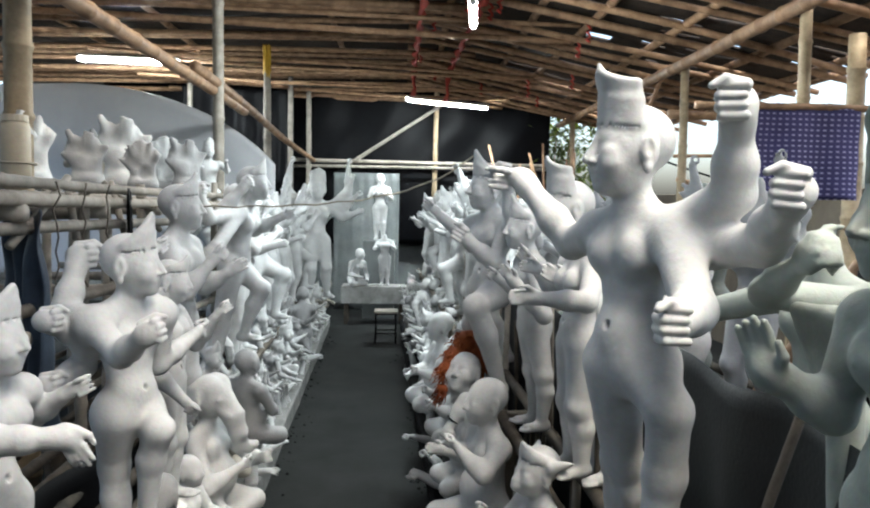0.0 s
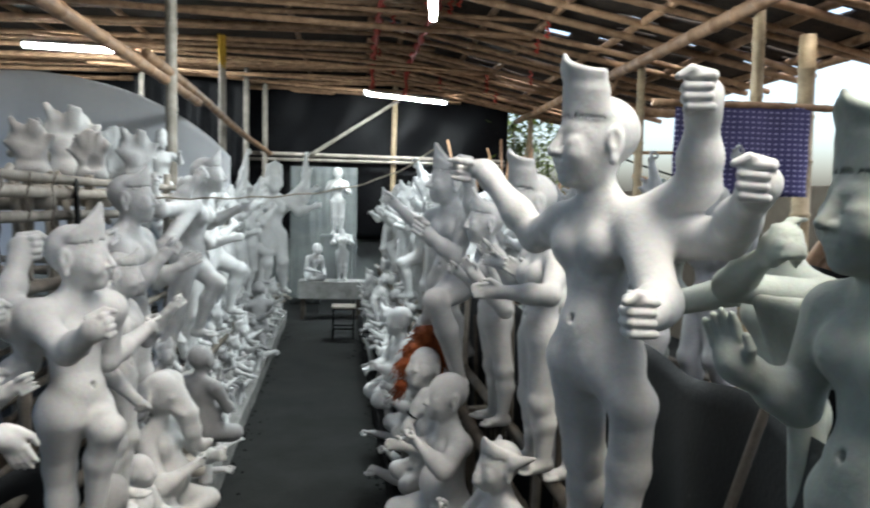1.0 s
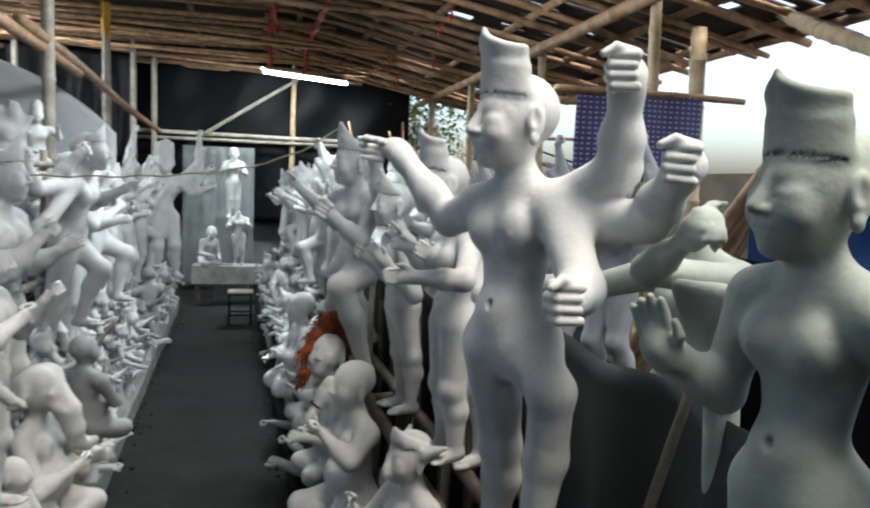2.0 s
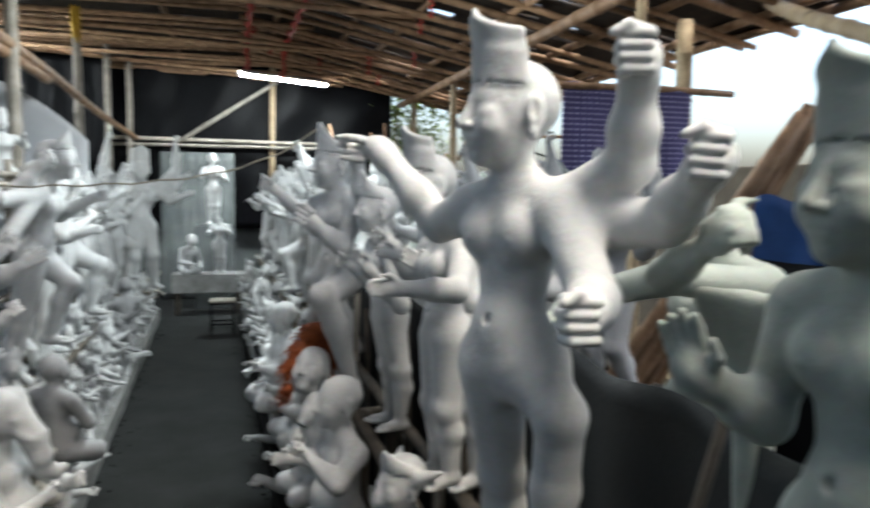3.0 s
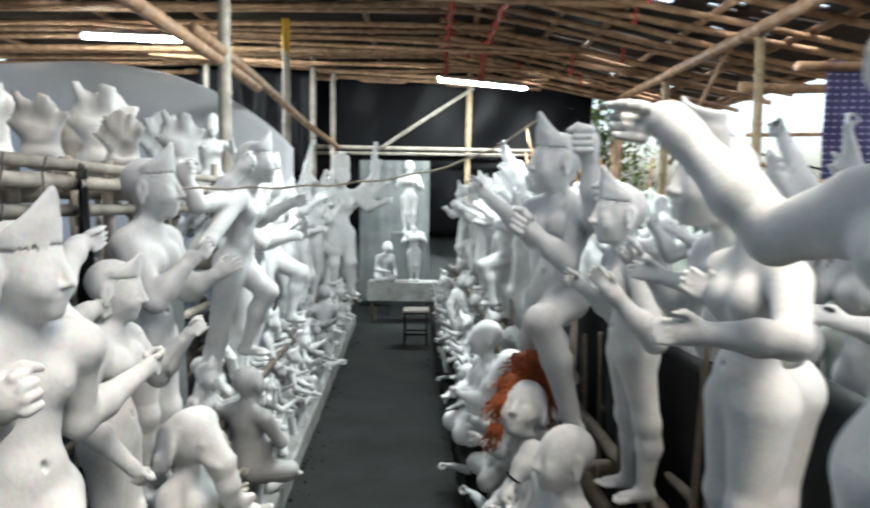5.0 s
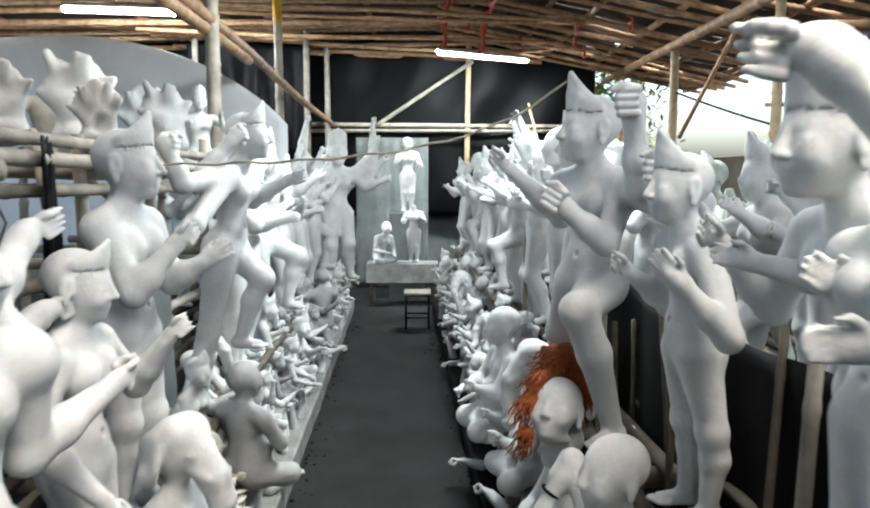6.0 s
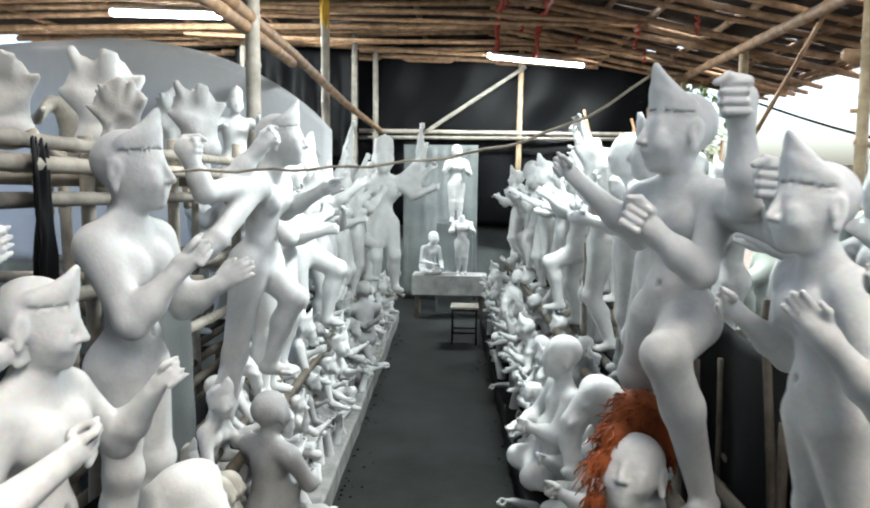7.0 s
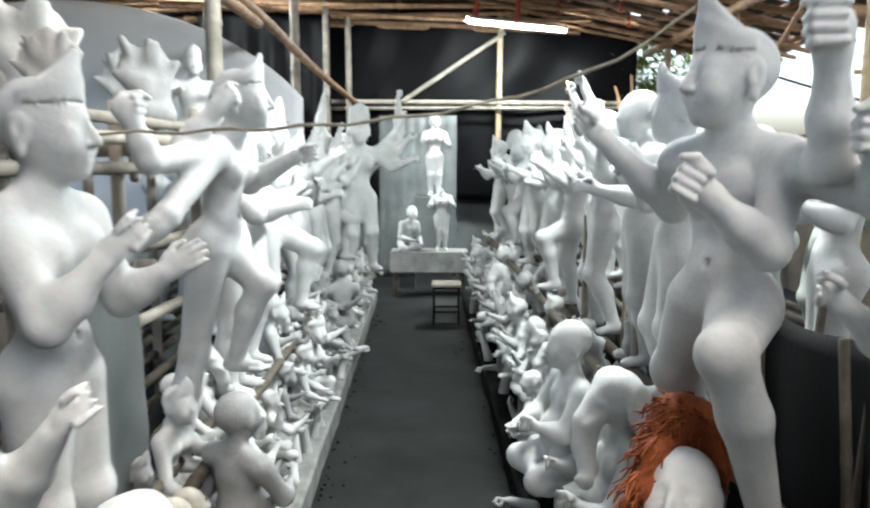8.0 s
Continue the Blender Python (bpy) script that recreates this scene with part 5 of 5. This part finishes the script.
for k in range(16):
    x = 1.55 + 0.07 * k
    bamboo("bamboo_pole", (x, 9.6 + rng.uniform(-0.4, 0.4), 0.0), (x + rng.uniform(-0.5, 0.5), 10.6 + rng.uniform(-0.4, 0.4), 2.3 + rng.uniform(-0.3, 0.3)), 0.02,
           "pale split bamboo stick leaning at the far corner", "stick heap")


def rope(pts, r, mat, label, name="rope"):
    v, f = tube_rings(pts, [r] * len(pts), 6)
    return tagged(new(name, mesh_object(name, v, f, mat)), label, "rope")


rope([(0.38 - 0.05 * i, 3.2 + 0.003 * i, 1.615 + 0.25 * math.exp(-(0.05 * i) / 0.3) + 0.004 * math.sin(i * 1.7)) for i in range(42)], 0.004, ROPE, "thin jute rope strung across the aisle")


def bent(name, a, b, sag, r, label):
    a, b = Vector(a), Vector(b)
    return rope([a.lerp(b, i / 10) - Vector((0, 0, sag * math.sin(math.pi * i / 10))) for i in range(11)], r, BLACK, label, name)


bent("black_cable", (2.62, 8.88, 2.48), (3.9, 7.0, 1.78), 0.06, 0.012, "black cable drooping under the eave")
# ---- orange fibre bundle, mask head, lumps ----
def dyed_fibre():
    r = random.Random(4)
    core = Clay()
    for p, q in (((0.36, 3.13, 1.045), 0.06), ((0.42, 3.16, 1.01), 0.065), ((0.3, 3.06, 1.0), 0.035), ((0.26, 3.02, 0.95), 0.03), ((0.245, 3.0, 0.87), 0.026), ((0.4, 3.12, 0.95), 0.055)):
        core.ell(p, (q, q, q * 0.9), 0.05)
    v, q = core.skin(0.01)
    verts, faces = [tuple(p) for p in v], [tuple(int(i) for i in f) for f in q]
    seeds = r.sample(range(len(v)), min(420, len(v)))
    middle = np.array((0.36, 3.1, 0.98))
    for i in seeds:
        p = Vector(v[i])
        d = Vector(v[i] - middle).normalized()
        flow = Vector((-0.25 + r.uniform(-0.25, 0.25), r.uniform(-0.3, 0.2), -0.7)) + d * 0.5
        pts = []
        for k in range(5):
            pts.append(p.copy())
            p = p + flow * 0.013 + Vector((r.uniform(-1, 1), r.uniform(-1, 1), r.uniform(-1, 1))) * 0.008
            flow.z -= 0.05
        tv, tf = tube_rings(pts, [0.003, 0.0026, 0.0024, 0.002, 0.001], 4)
        n0 = len(verts)
        verts += [tuple(x) for x in tv]
        faces += [tuple(n0 + j for j in f) for f in tf]
    return tagged(new("orange_fibre", mesh_object("orange_fibre", verts, faces, ORANGE)), "orange dyed jute fibre draped over small statues", "jute fibre")


dyed_fibre()
c = Clay()
head(c, (0, 0, 0.09), 1.0)
c.ell((0, 0, 0.01), (0.05, 0.05, 0.02), 0.02)
me = clay_mesh("mask_head", c, 0.005, CLAY)
ob = new("mask_head", me)
ob.matrix_world = pose(0.322, 3.005, 0.85, 0, -18, 238)
tagged(ob, "small white clay head beside the orange fibre", "statue head")
place(SEATED[0], 0.38, 3.06, 0.42, 190, 0.72)


for x, y, z, s, phi in ((-0.74, 3.8, 0.34, 0.82, 60), (-0.84, 6.6, 0.36, 0.8, 120), (-0.66, 2.2, 0.34, 0.72, -100)):
    place(SEATED[0], x, y, z, phi, s, CLAY_DARK)

# ---- small table at the end of the aisle ----
table = tagged(new("wire_stool"), "small rusty frame stool beside the aisle", "stool")
for x in (-0.24, 0.0):
    for y in (8.45, 8.7):
        bamboo("leg", (x, y, 0.0), (x, y, 0.36), 0.01, "", "", BLACK, parent=table)
for z in (0.12, 0.35):
    for a, b in (((-0.24, 8.45), (0.0, 8.45)), ((-0.24, 8.7), (0.0, 8.7)), ((-0.24, 8.45), (-0.24, 8.7)), ((0, 8.45), (0, 8.7))):
        bamboo("rung", (*a, z), (*b, z), 0.009, "", "", BLACK, parent=table)
bm = bmesh.new()
add_box(bm, (-0.26, 8.43, 0.36), (0.02, 8.72, 0.38), 0.004)
part("top", bm, BAMBOO_GREY, table)

# ---- clods and chips on the floor ----
def debris():
    r = random.Random(11)
    verts, faces = [], []
    for k in range(160):
        y = r.uniform(1.5, 9.0)
        x = (aisle_left(y) + abs(r.gauss(0.02, 0.05)) + 0.01) if r.random() < 0.6 else (aisle_right(y) - abs(r.gauss(0.02, 0.04)))
        s = r.uniform(0.005, 0.016)
        n0 = len(verts)
        z = ground_height(x, y)
        for dx, dy, dz in ((1, 0, 0), (0.3, 0.9, 0.1), (-0.8, 0.5, 0), (-0.7, -0.6, 0.1), (0.4, -0.9, 0), (0.1, 0, 0.8)):
            verts.append((x + dx * s * r.uniform(0.7, 1.2), y + dy * s * r.uniform(0.7, 1.2), z + dz * s))
        faces += [(n0 + i, n0 + (i + 1) % 5, n0 + 5) for i in range(5)]
    return tagged(new("clay_chips", mesh_object("clay_chips", verts, faces, BLACK, False)), "dark clods and chips along the kerb", "debris", kind="stuff")


debris()

# ---- bush outside the far corner ----
bush = tagged(new("bush"), "yellow green bush outside the far corner", "bush")
bush.location = (2.75, 12.3, 0)
r = random.Random(21)
for k in range(6):
    v, f = tube_rings([(0, 0, 0), (r.uniform(-0.2, 0.2), r.uniform(-0.2, 0.2), 1.2), (r.uniform(-0.6, 0.6), r.uniform(-0.4, 0.4), r.uniform(2.4, 3.0))], [0.03, 0.02, 0.006], 6)
    o = new("stem", mesh_object("stem", v, f, BAMBOO))
    o.parent = bush
verts, faces = [], []
for k in range(2600):
    p = Vector((r.gauss(0, 0.38), r.gauss(0, 0.3), r.uniform(1.3, 3.2)))
    d = Vector((r.uniform(-1, 1), r.uniform(-1, 1), r.uniform(-0.8, 0.5))).normalized()
    s = d.cross(Vector((0.2, 0.1, 1))).normalized() * 0.028
    n0 = len(verts)
    verts += [tuple(p), tuple(p + d * 0.06 + s), tuple(p + d * 0.15), tuple(p + d * 0.06 - s)]
    faces.append((n0, n0 + 1, n0 + 2, n0 + 3))
o = new("leaves", mesh_object("leaves", verts, faces, LEAF, False))
o.parent = bush

# ---- cream container tied to the post ----
jar = tagged(new("cream_container"), "cream plastic container tied to the post", "container")
v, f = tube_rings([(-1.44, 2.9, 1.68), (-1.44, 2.9, 1.7), (-1.44, 2.9, 1.92), (-1.44, 2.9, 1.94)], [0.045, 0.055, 0.055, 0.046], 16)
o = new("body", mesh_object("body", v, f, CREAM))
o.parent = jar
v, f = tube_rings([(-1.44, 2.9, 1.94), (-1.44, 2.9, 1.965)], [0.05, 0.048], 16)
o = new("lid", mesh_object("lid", v, f, CREAM, False))
o.parent = jar
v, f = tube_rings([(-1.44 + 0.06 * math.cos(i * 0.5236), 2.92 + 0.08 * math.sin(i * 0.5236), 1.78) for i in range(13)], [0.005] * 13, 5, False)
o = new("cord", mesh_object("cord", v, f, ROPE))
o.parent = jar
for k in range(3):
    y = 2.35 + 0.2 * k
    rope([(-1.03 + 0.01 * math.sin(i * 2.3 + k), y + 0.012 * math.sin(i * 1.7), 1.7 - 0.045 * i) for i in range(9)], 0.003, BAMBOO_DARK, "frayed jute string hanging from the shelf")

# ---- thin sticks that stand behind the right-hand row ----
for k in range(16):
    y = 2.15 + 0.17 * k
    x = aisle_right(y) + rng.uniform(0.36, 0.46)
    bamboo("bamboo_stick", (x, y, 0.0), (x + rng.uniform(-0.06, 0.06), y + rng.uniform(-0.1, 0.1), rng.uniform(1.0, 1.35)), 0.011, "thin dark stick standing behind the statues", "standing sticks", BAMBOO_DARK)

# added sheet that keeps low side light off the statues' lower bodies
hanging("low_light_blocker", (1.42, -1.2), (1.6, 2.35), 1.45, 0.02, BLACK, "dark sheet added beside the statues to block low daylight", 6, 0.05, 0.0, 2.5, "tarpaulin")
for k in range(14):
    x, y = rng.uniform(0.2, 2.0), rng.uniform(5.5, 10.5)
    z = roof_z(x, y)
    n = 9
    pts = [(x + 0.02 * math.cos(i * 2.2), y + 0.02 * math.sin(i * 2.2), z + 0.06 - 0.022 * i) for i in range(n)]
    v, f = tube_rings(pts, [0.013] * n, 5)
    tagged(new("red_tie", mesh_object("red_tie", v, f, RED)), "short red cord tied round a rafter", "cord", "red ties")
